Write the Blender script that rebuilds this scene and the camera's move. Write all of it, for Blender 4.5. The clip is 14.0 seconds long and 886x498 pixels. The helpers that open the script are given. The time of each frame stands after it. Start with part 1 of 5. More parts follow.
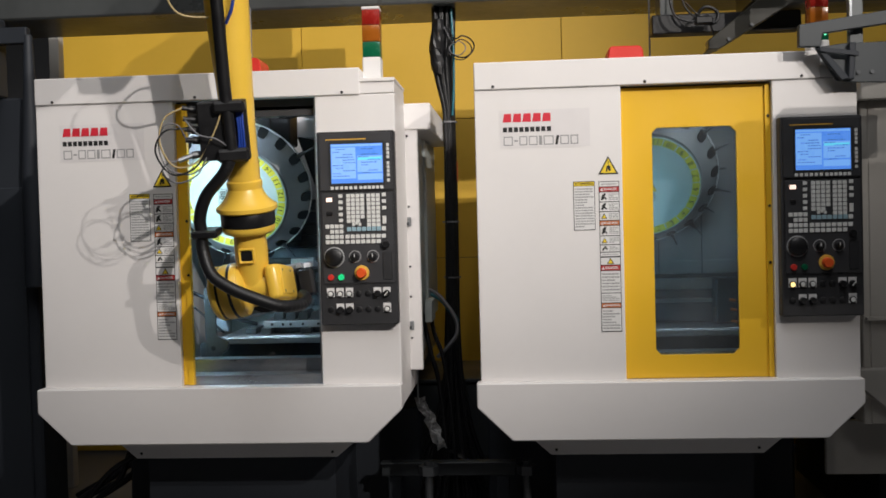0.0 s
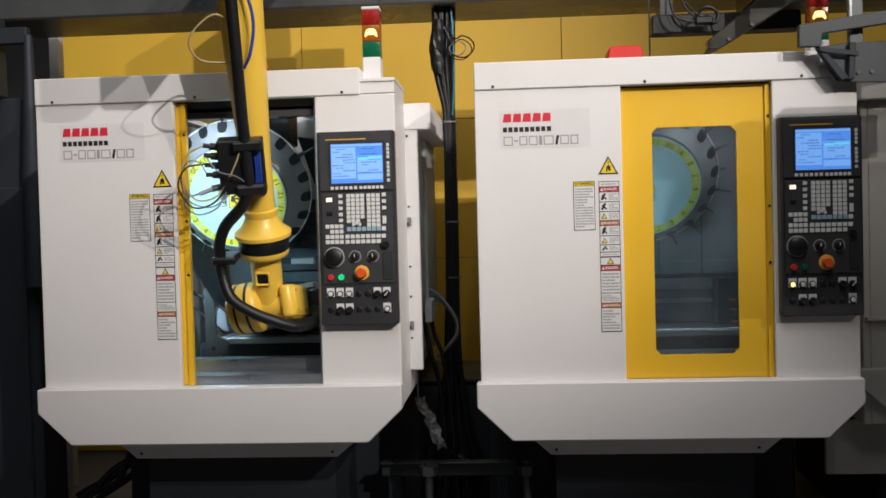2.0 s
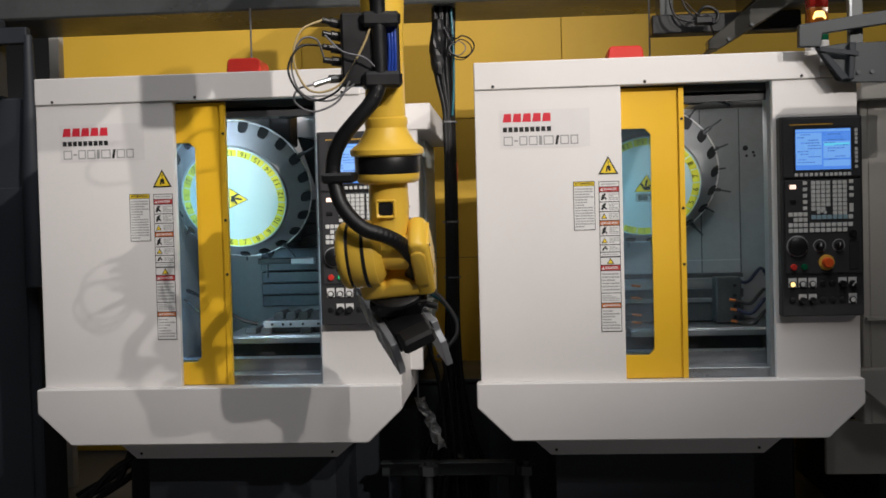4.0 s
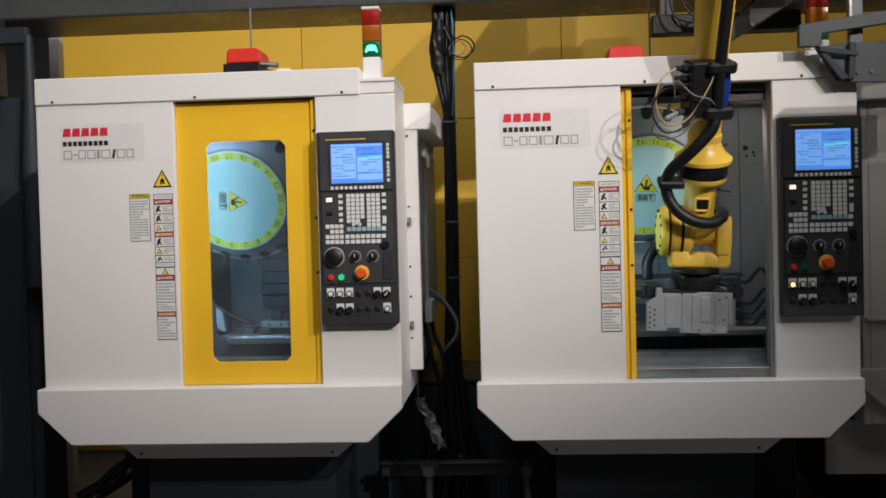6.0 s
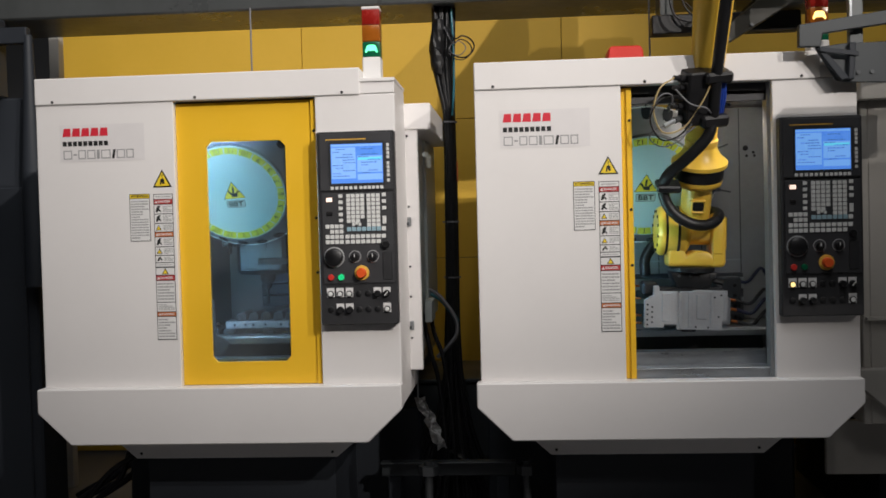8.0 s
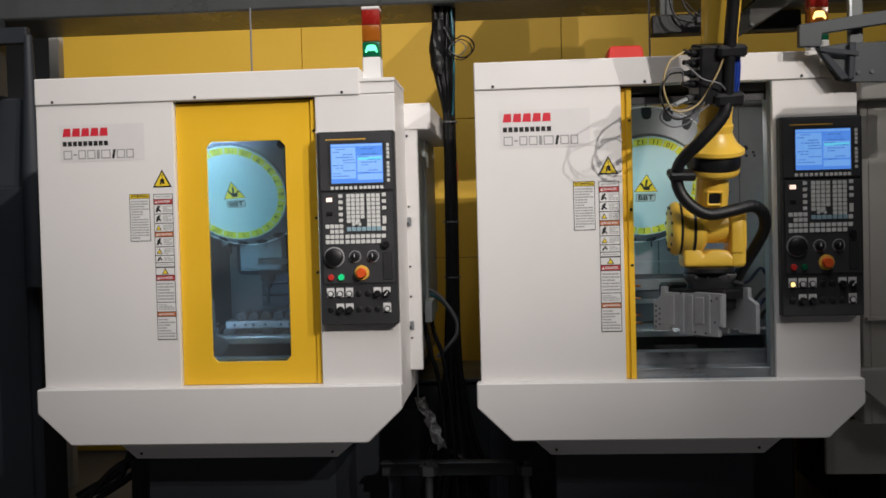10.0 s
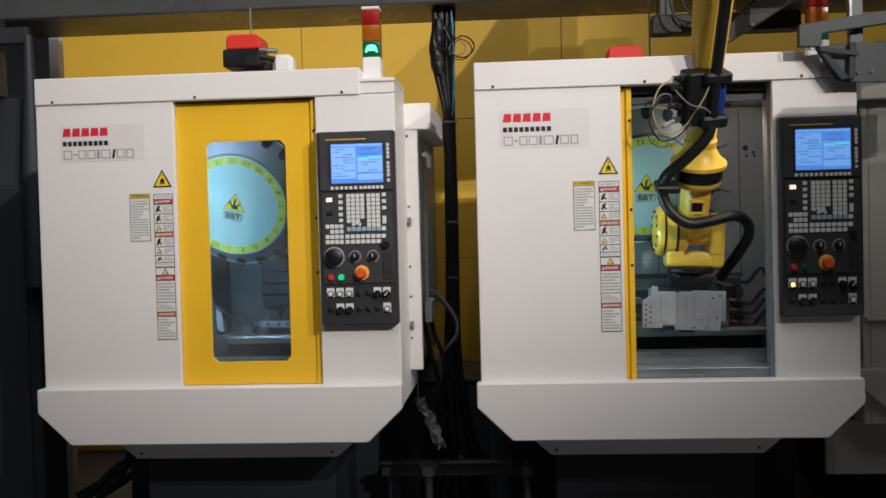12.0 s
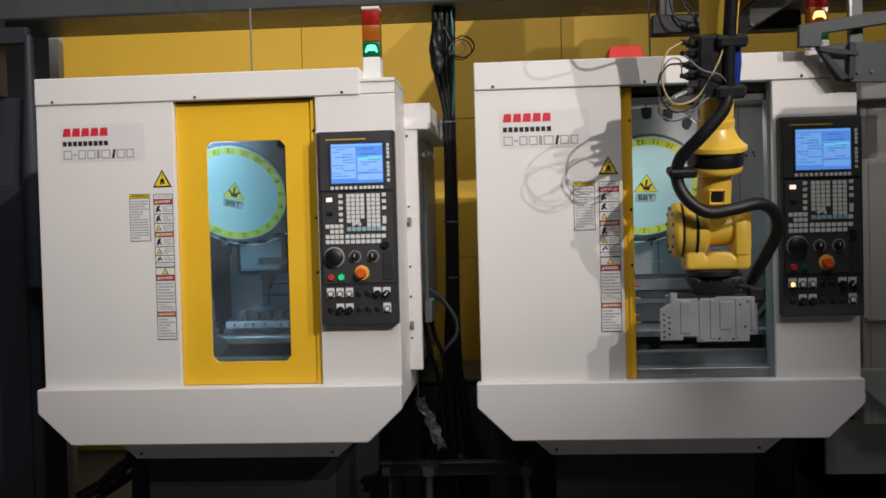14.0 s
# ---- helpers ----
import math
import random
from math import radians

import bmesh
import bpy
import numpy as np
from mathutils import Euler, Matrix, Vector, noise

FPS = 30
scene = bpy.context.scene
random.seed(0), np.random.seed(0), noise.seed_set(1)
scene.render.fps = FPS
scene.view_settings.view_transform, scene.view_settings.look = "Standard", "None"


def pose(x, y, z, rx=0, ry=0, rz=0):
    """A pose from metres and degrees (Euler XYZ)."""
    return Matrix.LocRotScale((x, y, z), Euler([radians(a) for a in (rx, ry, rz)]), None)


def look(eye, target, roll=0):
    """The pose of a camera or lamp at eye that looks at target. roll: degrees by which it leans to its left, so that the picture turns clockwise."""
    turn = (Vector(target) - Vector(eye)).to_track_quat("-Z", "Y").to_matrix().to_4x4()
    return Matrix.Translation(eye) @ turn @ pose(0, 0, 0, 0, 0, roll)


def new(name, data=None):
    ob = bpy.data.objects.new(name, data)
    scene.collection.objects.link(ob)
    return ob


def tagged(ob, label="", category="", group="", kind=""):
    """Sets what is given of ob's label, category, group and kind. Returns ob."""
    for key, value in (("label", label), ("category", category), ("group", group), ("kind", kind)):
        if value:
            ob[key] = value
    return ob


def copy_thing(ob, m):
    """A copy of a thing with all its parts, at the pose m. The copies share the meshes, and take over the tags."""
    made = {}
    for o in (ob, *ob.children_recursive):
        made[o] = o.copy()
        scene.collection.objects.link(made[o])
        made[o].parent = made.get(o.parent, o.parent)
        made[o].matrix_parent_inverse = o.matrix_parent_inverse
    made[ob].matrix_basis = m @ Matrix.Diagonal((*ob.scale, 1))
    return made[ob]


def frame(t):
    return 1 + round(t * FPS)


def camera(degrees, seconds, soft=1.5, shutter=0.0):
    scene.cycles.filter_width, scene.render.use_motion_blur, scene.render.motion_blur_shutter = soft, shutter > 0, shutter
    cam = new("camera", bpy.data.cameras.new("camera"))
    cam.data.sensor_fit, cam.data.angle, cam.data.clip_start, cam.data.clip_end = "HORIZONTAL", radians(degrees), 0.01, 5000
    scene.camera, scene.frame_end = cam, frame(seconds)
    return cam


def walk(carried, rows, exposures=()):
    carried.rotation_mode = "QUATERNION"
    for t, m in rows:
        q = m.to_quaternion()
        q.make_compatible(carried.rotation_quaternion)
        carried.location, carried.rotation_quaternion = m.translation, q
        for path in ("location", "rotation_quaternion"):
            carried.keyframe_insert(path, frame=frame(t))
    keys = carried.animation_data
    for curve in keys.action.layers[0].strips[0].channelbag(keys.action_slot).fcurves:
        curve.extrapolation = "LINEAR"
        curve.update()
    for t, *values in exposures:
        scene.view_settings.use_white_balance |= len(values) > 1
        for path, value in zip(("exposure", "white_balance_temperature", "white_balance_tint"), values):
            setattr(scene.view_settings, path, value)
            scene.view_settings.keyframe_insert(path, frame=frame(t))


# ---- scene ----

# ---- camera: stands still ----
cam = camera(47.0, 14.0, soft=1.7)
EYE = Vector((0.0, -4.033, 1.52))
_yaw, _pitch = radians(4.15), radians(-1.52)
AIM = EYE + Vector((-math.sin(_yaw) * math.cos(_pitch), math.cos(_yaw) * math.cos(_pitch), math.sin(_pitch)))
walk(cam, [(0.0, look(EYE, AIM, -1.49)), (14.0, look(EYE, AIM, -1.49))], exposures=[(0.0, 0.0), (3.2, 0.0), (5.3, -0.09), (14.0, -0.11)])

# ---- light: a dim exhibition hall, two ceiling spots, added fill, lights added inside the machines ----
world = bpy.data.worlds.new("hall_air")
world.use_nodes = True
world.node_tree.nodes["Background"].inputs[0].default_value = (0.95, 0.92, 0.88, 1)
world.node_tree.nodes["Background"].inputs[1].default_value = 0.02
scene.world = world


def lamp(name, kind, at, target, power, colour, size=0.2, cone=60, blend=0.6):
    d = bpy.data.lights.new(name, kind)
    d.energy, d.color = power, colour
    if kind == "SPOT":
        d.spot_size, d.spot_blend, d.shadow_soft_size = radians(cone), blend, size
    else:
        d.size = size
    ob = new(name, d)
    ob.matrix_world = look(at, target)
    return ob


lamp("hall_spot", "SPOT", (8.1, -13.6, 9.6), (-0.38, 0.3, 2.72), 8900, (1.0, 0.935, 0.885), 0.10, 16.0, 1.0)
lamp("hall_spot", "SPOT", (11.5, -13.0, 9.9), (-0.18, 0.3, 2.72), 5700, (1.0, 0.935, 0.88), 0.10, 16.0, 1.0)
lamp("hall_spot", "SPOT", (0.6, -6.6, 7.0), (-0.5, 0.0, 1.6), 130, (1.0, 0.95, 0.92), 0.10, 50, 0.9)
# broad area light added as ambient fill, to lift the shadows
lamp("hall_fill_light", "AREA", (0.3, -4.4, 9.0), (0.0, -2.0, 0.0), 360, (0.97, 0.97, 0.985), 6.0)

# ---- materials ----
MATS = {}


def mat(name, colour, rough=0.5, metal=0.0, vary=0.06, scale=6.0, bump=0.0, bscale=200.0, emit=0.0, emit_colour=None, coat=0.0, glass=0.0, stretch=None, dirt_haze=0.0):
    """A procedural surface: base colour with two scales of variation, fine relief and smudges in the gloss."""
    if name in MATS:
        return MATS[name]
    m = bpy.data.materials.new(name)
    m.use_nodes = True
    nt = m.node_tree
    b = nt.nodes["Principled BSDF"]
    b.inputs["Roughness"].default_value = rough
    b.inputs["Metallic"].default_value = metal
    b.inputs["Coat Weight"].default_value = coat
    b.inputs["Coat Roughness"].default_value = 0.15
    tc = nt.nodes.new("ShaderNodeTexCoord")
    mp = nt.nodes.new("ShaderNodeMapping")
    nt.links.new(tc.outputs["Object"], mp.inputs[0])
    if stretch:
        mp.inputs["Scale"].default_value = stretch
    n1 = nt.nodes.new("ShaderNodeTexNoise")
    n1.inputs["Scale"].default_value, n1.inputs["Detail"].default_value = scale, 5.0
    n2 = nt.nodes.new("ShaderNodeTexNoise")
    n2.inputs["Scale"].default_value, n2.inputs["Detail"].default_value = scale * 11, 3.0
    nt.links.new(mp.outputs[0], n1.inputs["Vector"])
    nt.links.new(mp.outputs[0], n2.inputs["Vector"])
    add = nt.nodes.new("ShaderNodeMath")
    add.operation = "MULTIPLY_ADD"
    add.inputs[1].default_value = 0.35
    nt.links.new(n2.outputs["Fac"], add.inputs[0])
    nt.links.new(n1.outputs["Fac"], add.inputs[2])
    ramp = nt.nodes.new("ShaderNodeValToRGB")
    ramp.color_ramp.elements[0].position, ramp.color_ramp.elements[1].position = 0.4, 0.95
    lo = [c * (1 - vary - dirt_haze) for c in colour]
    hi = [min(1.0, c * (1 + vary)) for c in colour]
    ramp.color_ramp.elements[0].color, ramp.color_ramp.elements[1].color = (*lo, 1), (*hi, 1)
    nt.links.new(add.outputs[0], ramp.inputs[0])
    nt.links.new(ramp.outputs[0], b.inputs["Base Color"])
    mr = nt.nodes.new("ShaderNodeMapRange")
    mr.inputs[1].default_value, mr.inputs[2].default_value = 0.4, 0.9
    mr.inputs[3].default_value, mr.inputs[4].default_value = max(0.02, rough - 0.08), min(1.0, rough + 0.1)
    nt.links.new(add.outputs[0], mr.inputs[0])
    nt.links.new(mr.outputs[0], b.inputs["Roughness"])
    if bump:
        n3 = nt.nodes.new("ShaderNodeTexNoise")
        n3.inputs["Scale"].default_value, n3.inputs["Detail"].default_value = bscale, 2.0
        nt.links.new(mp.outputs[0], n3.inputs["Vector"])
        bp = nt.nodes.new("ShaderNodeBump")
        bp.inputs["Strength"].default_value, bp.inputs["Distance"].default_value = bump, 0.002
        nt.links.new(n3.outputs["Fac"], bp.inputs["Height"])
        nt.links.new(bp.outputs[0], b.inputs["Normal"])
    if emit:
        b.inputs["Emission Color"].default_value = (*(emit_colour or colour), 1)
        b.inputs["Emission Strength"].default_value = emit
    if glass:
        b.inputs["Transmission Weight"].default_value = glass
        b.inputs["IOR"].default_value = 1.45
    MATS[name] = m
    return m


WHITE = mat("white_painted_steel", (0.74, 0.715, 0.70), 0.42, 0, 0.02, 3, 0.12, 350)
YELLOW = mat("yellow_door_paint", (0.80, 0.47, 0.025), 0.36, 0, 0.03, 4, 0.12, 350)
ROBOT = mat("yellow_robot_paint", (0.85, 0.54, 0.065), 0.34, 0, 0.04, 9, 0.15, 160, coat=0.15)
WALLY = mat("yellow_wall_paint", (0.66, 0.405, 0.04), 0.5, 0, 0.05, 2, 0.1, 60)
BLACK = mat("black_plastic", (0.007, 0.007, 0.008), 0.42, 0, 0.2, 20)
RUBBER = mat("black_hose_rubber", (0.005, 0.005, 0.006), 0.45, 0, 0.2, 30, 0.2, 300)
PANEL = mat("dark_grey_panel", (0.035, 0.035, 0.038), 0.5, 0, 0.08, 12, 0.2, 500)
PANELB = mat("charcoal_panel", (0.022, 0.022, 0.024), 0.5, 0, 0.08, 12, 0.2, 500)
KEY = mat("ivory_key_plastic", (0.68, 0.68, 0.66), 0.5, 0, 0.05, 50)
KEYBLUE = mat("pale_blue_key_plastic", (0.30, 0.45, 0.52), 0.5, 0, 0.05, 50)
STEEL = mat("machined_steel", (0.42, 0.44, 0.46), 0.32, 0.9, 0.12, 5, 0.1, 120, stretch=(1, 6, 6), dirt_haze=0.15)
STEELD = mat("oily_dark_steel", (0.09, 0.095, 0.10), 0.38, 0.5, 0.2, 6, 0.1, 100, dirt_haze=0.2)
ALU = mat("cast_aluminium", (0.38, 0.39, 0.41), 0.48, 0.4, 0.08, 9, 0.25, 120, dirt_haze=0.08)
INNER = mat("grey_inner_sheet", (0.30, 0.305, 0.31), 0.42, 0.1, 0.08, 3, 0.1, 90, dirt_haze=0.08)
BEAMG = mat("dark_beam_paint", (0.07, 0.075, 0.075), 0.30, 0.1, 0.10, 2.5, 0.05, 60, dirt_haze=0.10)
GREY = mat("grey_beam_paint", (0.13, 0.14, 0.14), 0.5, 0.1, 0.06, 2.5, 0.1, 120, dirt_haze=0.06)
SIDEGREY = mat("grey_green_door_sheet", (0.42, 0.46, 0.45), 0.4, 0.1, 0.06, 3, 0.1, 100)
RED = mat("red_plastic", (0.62, 0.035, 0.025), 0.4, 0, 0.05, 8)
DISC = mat("pale_disc_cover", (0.47, 0.60, 0.62), 0.45, 0, 0.02, 4)
DISCY = mat("yellow_number_ring", (0.66, 0.62, 0.05), 0.45, 0, 0.03, 8)
INK = mat("black_ink", (0.01, 0.01, 0.01), 0.5, 0, 0.1, 30)
GREYINK = mat("grey_ink", (0.30, 0.30, 0.30), 0.6, 0, 0.1, 30)
REDINK = mat("red_ink", (0.60, 0.02, 0.04), 0.5, 0, 0.05, 30)
LABEL = mat("white_sticker", (0.70, 0.69, 0.68), 0.5, 0, 0.03, 20)
SILVERLABEL = mat("silvery_sticker", (0.70, 0.675, 0.67), 0.38, 0.03, 0.02, 20)
LABRED = mat("red_sticker", (0.42, 0.03, 0.03), 0.5, 0, 0.05, 20)
LABORG = mat("orange_sticker", (0.50, 0.13, 0.02), 0.5, 0, 0.05, 20)
SIGNY = mat("yellow_sign", (0.80, 0.58, 0.03), 0.45, 0, 0.03, 20)
FLOOR = mat("dark_hall_floor", (0.17, 0.165, 0.165), 0.45, 0, 0.2, 2, 0.1, 40)
HALL = mat("dark_hall_cladding", (0.06, 0.06, 0.062), 0.8, 0, 0.15, 1.2)
DARK = mat("dark_blue_grey_sheet", (0.016, 0.020, 0.027), 0.6, 0, 0.15, 2)
BRACKET = mat("slate_bracket_paint", (0.042, 0.048, 0.052), 0.45, 0.1, 0.06, 4, 0.1, 120)
BEIGE = mat("grey_beige_sheet", (0.44, 0.42, 0.385), 0.5, 0, 0.05, 3)
BLUEWIRE = mat("blue_hose", (0.02, 0.06, 0.35), 0.35, 0, 0.1, 20)
NAVY = mat("dark_navy_hose", (0.008, 0.014, 0.05), 0.35, 0, 0.1, 20)
CREAM = mat("cream_wire", (0.45, 0.34, 0.16), 0.5, 0, 0.1, 20)
GREYWIRE = mat("grey_wire", (0.16, 0.16, 0.17), 0.5, 0, 0.1, 20)
DARKSTEEL = mat("dark_oiled_steel_plate", (0.028, 0.027, 0.022), 0.32, 0.2, 0.10, 3, 0.05, 80)
CYANTUBE = mat("blue_green_tube", (0.02, 0.13, 0.17), 0.35, 0, 0.1, 20)
SCREEN = mat("lit_screen", (0.05, 0.12, 0.35), 0.25, 0, 0.0, 5, emit=0.75, emit_colour=(0.10, 0.30, 0.90))
SCREENHI = mat("lit_screen_pale", (0.2, 0.3, 0.5), 0.25, 0, 0.0, 5, emit=0.75, emit_colour=(0.16, 0.42, 0.98))
SCREENTX = mat("lit_screen_text", (0.02, 0.04, 0.12), 0.25, 0, 0.0, 5, emit=0.5, emit_colour=(0.08, 0.24, 0.68))
GREENGLOW = mat("glowing_green_core", (0.1, 0.7, 0.3), 0.2, 0, 0.05, 30, emit=1.8, emit_colour=(0.15, 1.0, 0.5))
GREENBUTTON = mat("lit_green_button", (0.01, 0.35, 0.12), 0.25, 0, 0.05, 30, emit=0.55, emit_colour=(0.02, 0.85, 0.30))
AMBERGLOW = mat("glowing_amber_core", (0.9, 0.6, 0.15), 0.2, 0, 0.05, 30, emit=2.6, emit_colour=(1.0, 0.70, 0.20))
GREENLENS = mat("green_lens", (0.004, 0.10, 0.045), 0.2, 0, 0.1, 30)
AMBERLENS = mat("amber_lens", (0.30, 0.085, 0.008), 0.2, 0, 0.1, 30)
REDLENS = mat("red_lens", (0.25, 0.012, 0.008), 0.2, 0, 0.1, 30)
AMBERLIT = mat("lit_amber_button", (0.8, 0.5, 0.1), 0.3, 0, 0.05, 30, emit=1.6, emit_colour=(1.0, 0.72, 0.28))
PINKLIT = mat("lit_pale_button", (0.8, 0.6, 0.5), 0.3, 0, 0.05, 30, emit=1.2, emit_colour=(1.0, 0.72, 0.6))
ESTOP = mat("orange_red_button", (0.75, 0.10, 0.02), 0.35, 0, 0.05, 30)
ESTOPY = mat("yellow_button_collar", (0.72, 0.42, 0.06), 0.4, 0, 0.05, 30)
CREASED = mat("crumpled_foil", (0.68, 0.68, 0.68), 0.25, 0.3, 0.2, 40, 0.6, 60)


def glass_pane():
    m = bpy.data.materials.new("tinted_window_glass")
    m.use_nodes = True
    nt = m.node_tree
    nt.nodes.remove(nt.nodes["Principled BSDF"])
    tr = nt.nodes.new("ShaderNodeBsdfTransparent")
    tr.inputs[0].default_value = (0.70, 0.79, 0.85, 1)
    gl = nt.nodes.new("ShaderNodeBsdfGlossy")
    gl.inputs["Roughness"].default_value = 0.04
    mx = nt.nodes.new("ShaderNodeMixShader")
    fr = nt.nodes.new("ShaderNodeFresnel")
    fr.inputs[0].default_value = 1.5
    nt.links.new(fr.outputs[0], mx.inputs[0])
    nt.links.new(tr.outputs[0], mx.inputs[1])
    nt.links.new(gl.outputs[0], mx.inputs[2])
    # pale diffuse mix that imitates haze and reflection on the pane
    haze = nt.nodes.new("ShaderNodeBsdfDiffuse")
    haze.inputs[0].default_value = (0.6, 0.63, 0.66, 1)
    dirt_haze = nt.nodes.new("ShaderNodeTexNoise")
    dirt_haze.inputs["Scale"].default_value, dirt_haze.inputs["Detail"].default_value = 5.0, 6.0
    ramp = nt.nodes.new("ShaderNodeMapRange")
    ramp.inputs[1].default_value, ramp.inputs[2].default_value, ramp.inputs[3].default_value, ramp.inputs[4].default_value = 0.3, 0.75, 0.01, 0.055
    co = nt.nodes.new("ShaderNodeTexCoord")
    nt.links.new(co.outputs["Object"], dirt_haze.inputs["Vector"])
    nt.links.new(dirt_haze.outputs["Fac"], ramp.inputs[0])
    m2 = nt.nodes.new("ShaderNodeMixShader")
    nt.links.new(ramp.outputs[0], m2.inputs[0])
    nt.links.new(mx.outputs[0], m2.inputs[1])
    nt.links.new(haze.outputs[0], m2.inputs[2])
    nt.links.new(m2.outputs[0], nt.nodes["Material Output"].inputs[0])
    return m


GLASS = glass_pane()

# ---- mesh helpers ----


def thing(name, at, label, category, group="", kind=""):
    ob = new(name)
    ob.empty_display_size = 0.1
    ob.matrix_basis = at if isinstance(at, Matrix) else Matrix.Translation(at)
    return tagged(ob, label, category, group, kind)


def mesh_of(bm, material, smooth=None):
    me = bpy.data.meshes.new("mesh")
    bmesh.ops.recalc_face_normals(bm, faces=bm.faces)
    if smooth is not None:
        for f in bm.faces:
            f.smooth = True
        for e in bm.edges:
            if len(e.link_faces) == 2 and e.calc_face_angle(0) > radians(smooth):
                e.smooth = False
    bm.to_mesh(me)
    bm.free()
    me.materials.append(material)
    return me


def part(name, bm, material, parent, label="", smooth=None, at=None):
    ob = new(name, mesh_of(bm, material, smooth))
    ob.parent = parent
    if at is not None:
        ob.matrix_basis = at
    if label:
        ob["label"] = label
    return ob


def solo(name, bm, material, label, category, group="", kind="", smooth=None, at=None):
    ob = new(name, mesh_of(bm, material, smooth))
    if at is not None:
        ob.matrix_basis = at
    return tagged(ob, label, category, group, kind)


def box(x0, x1, y0, y1, z0, z1, bev=0.0, bm=None, seg=1):
    bm = bm or bmesh.new()
    r = bmesh.ops.create_cube(bm, size=1.0, matrix=Matrix.Translation(((x0 + x1) / 2, (y0 + y1) / 2, (z0 + z1) / 2)) @ Matrix.Diagonal((x1 - x0, y1 - y0, z1 - z0, 1)))
    if bev:
        es = list({e for v in r["verts"] for e in v.link_edges})
        bmesh.ops.bevel(bm, geom=es, offset=bev, segments=seg, affect="EDGES", profile=0.5)
    return bm


def prism(outline, y0, y1, bev=0.0, bm=None, holes=(), seg=1):
    """An outline in x, z, carried from y0 to y1; holes are outlines of the same kind."""
    bm = bm or bmesh.new()
    if holes:
        loops = []
        for ol in (outline, *holes):
            vs = [bm.verts.new((x, y0, z)) for x, z in ol]
            loops += [bm.edges.new((vs[i], vs[(i + 1) % len(vs)])) for i in range(len(vs))]
        r = bmesh.ops.triangle_fill(bm, edges=loops, use_beauty=True)
        fs = [g for g in r["geom"] if isinstance(g, bmesh.types.BMFace)]
    else:
        fs = [bm.faces.new([bm.verts.new((x, y0, z)) for x, z in outline])]
    r = bmesh.ops.extrude_face_region(bm, geom=fs)
    vs = [g for g in r["geom"] if isinstance(g, bmesh.types.BMVert)]
    bmesh.ops.translate(bm, verts=vs, vec=(0, y1 - y0, 0))
    if bev:
        es = [e for e in bm.edges if len(e.link_faces) == 2 and e.calc_face_angle(0) > 0.5]
        bmesh.ops.bevel(bm, geom=es, offset=bev, segments=seg, affect="EDGES", profile=0.5)
    return bm


def turned(profile, m=None, n=32, bm=None):
    """A body of revolution about z: profile of (radius, z)."""
    bm = bm or bmesh.new()
    m = m or Matrix.Identity(4)
    rings = []
    for r, z in profile:
        if r < 1e-5:
            rings.append([bm.verts.new(m @ Vector((0, 0, z)))])
        else:
            rings.append([bm.verts.new(m @ Vector((r * math.cos(2 * math.pi * k / n), r * math.sin(2 * math.pi * k / n), z))) for k in range(n)])
    for a, b in zip(rings, rings[1:]):
        for k in range(n):
            q = [a[k % len(a)], a[(k + 1) % len(a)], b[(k + 1) % len(b)], b[k % len(b)]]
            q = list(dict.fromkeys(q))
            if len(q) > 2:
                bm.faces.new(q)
    return bm


def rod(p, q, r, n=16, bm=None):
    p, q = Vector(p), Vector(q)
    m = Matrix.Translation(p) @ (q - p).to_track_quat("Z", "Y").to_matrix().to_4x4()
    d = (q - p).length
    return turned([(0, 0), (r, 0), (r, d), (0, d)], m, n, bm)


def spline(points, n):
    """Catmull-Rom through the points, n places along it, evenly spaced."""
    P = [Vector(p) for p in points]
    P = [2 * P[0] - P[1], *P, 2 * P[-1] - P[-2]]
    out = []
    for i in range(1, len(P) - 2):
        for k in range(16):
            t = k / 16
            a, b, c, d = P[i - 1 : i + 3]
            out.append(0.5 * ((2 * b) + (c - a) * t + (2 * a - 5 * b + 4 * c - d) * t * t + (3 * b - a - 3 * c + d) * t ** 3))
    out.append(P[-2])
    acc = [0.0]
    for a, b in zip(out, out[1:]):
        acc.append(acc[-1] + (b - a).length)
    res, j = [], 0
    for k in range(n):
        s = acc[-1] * k / (n - 1)
        while j < len(acc) - 2 and acc[j + 1] < s:
            j += 1
        f = (s - acc[j]) / max(1e-9, acc[j + 1] - acc[j])
        res.append(out[j].lerp(out[j + 1], min(1, f)))
    return res


def tube(points, r, n=24, sides=10, bm=None):
    bm = bm or bmesh.new()
    P = spline(points, n)
    rings, nrm = [], None
    for i, p in enumerate(P):
        d = (P[min(i + 1, n - 1)] - P[max(i - 1, 0)]).normalized()
        if nrm is None:
            nrm = d.orthogonal().normalized()
        nrm = (nrm - d * nrm.dot(d)).normalized()
        bi = d.cross(nrm)
        rings.append([bm.verts.new(p + (nrm * math.cos(2 * math.pi * k / sides) + bi * math.sin(2 * math.pi * k / sides)) * r) for k in range(sides)])
    for a, b in zip(rings, rings[1:]):
        for k in range(sides):
            bm.faces.new((a[k], a[(k + 1) % sides], b[(k + 1) % sides], b[k]))
    bm.faces.new(rings[0])
    bm.faces.new(rings[-1])
    return bm


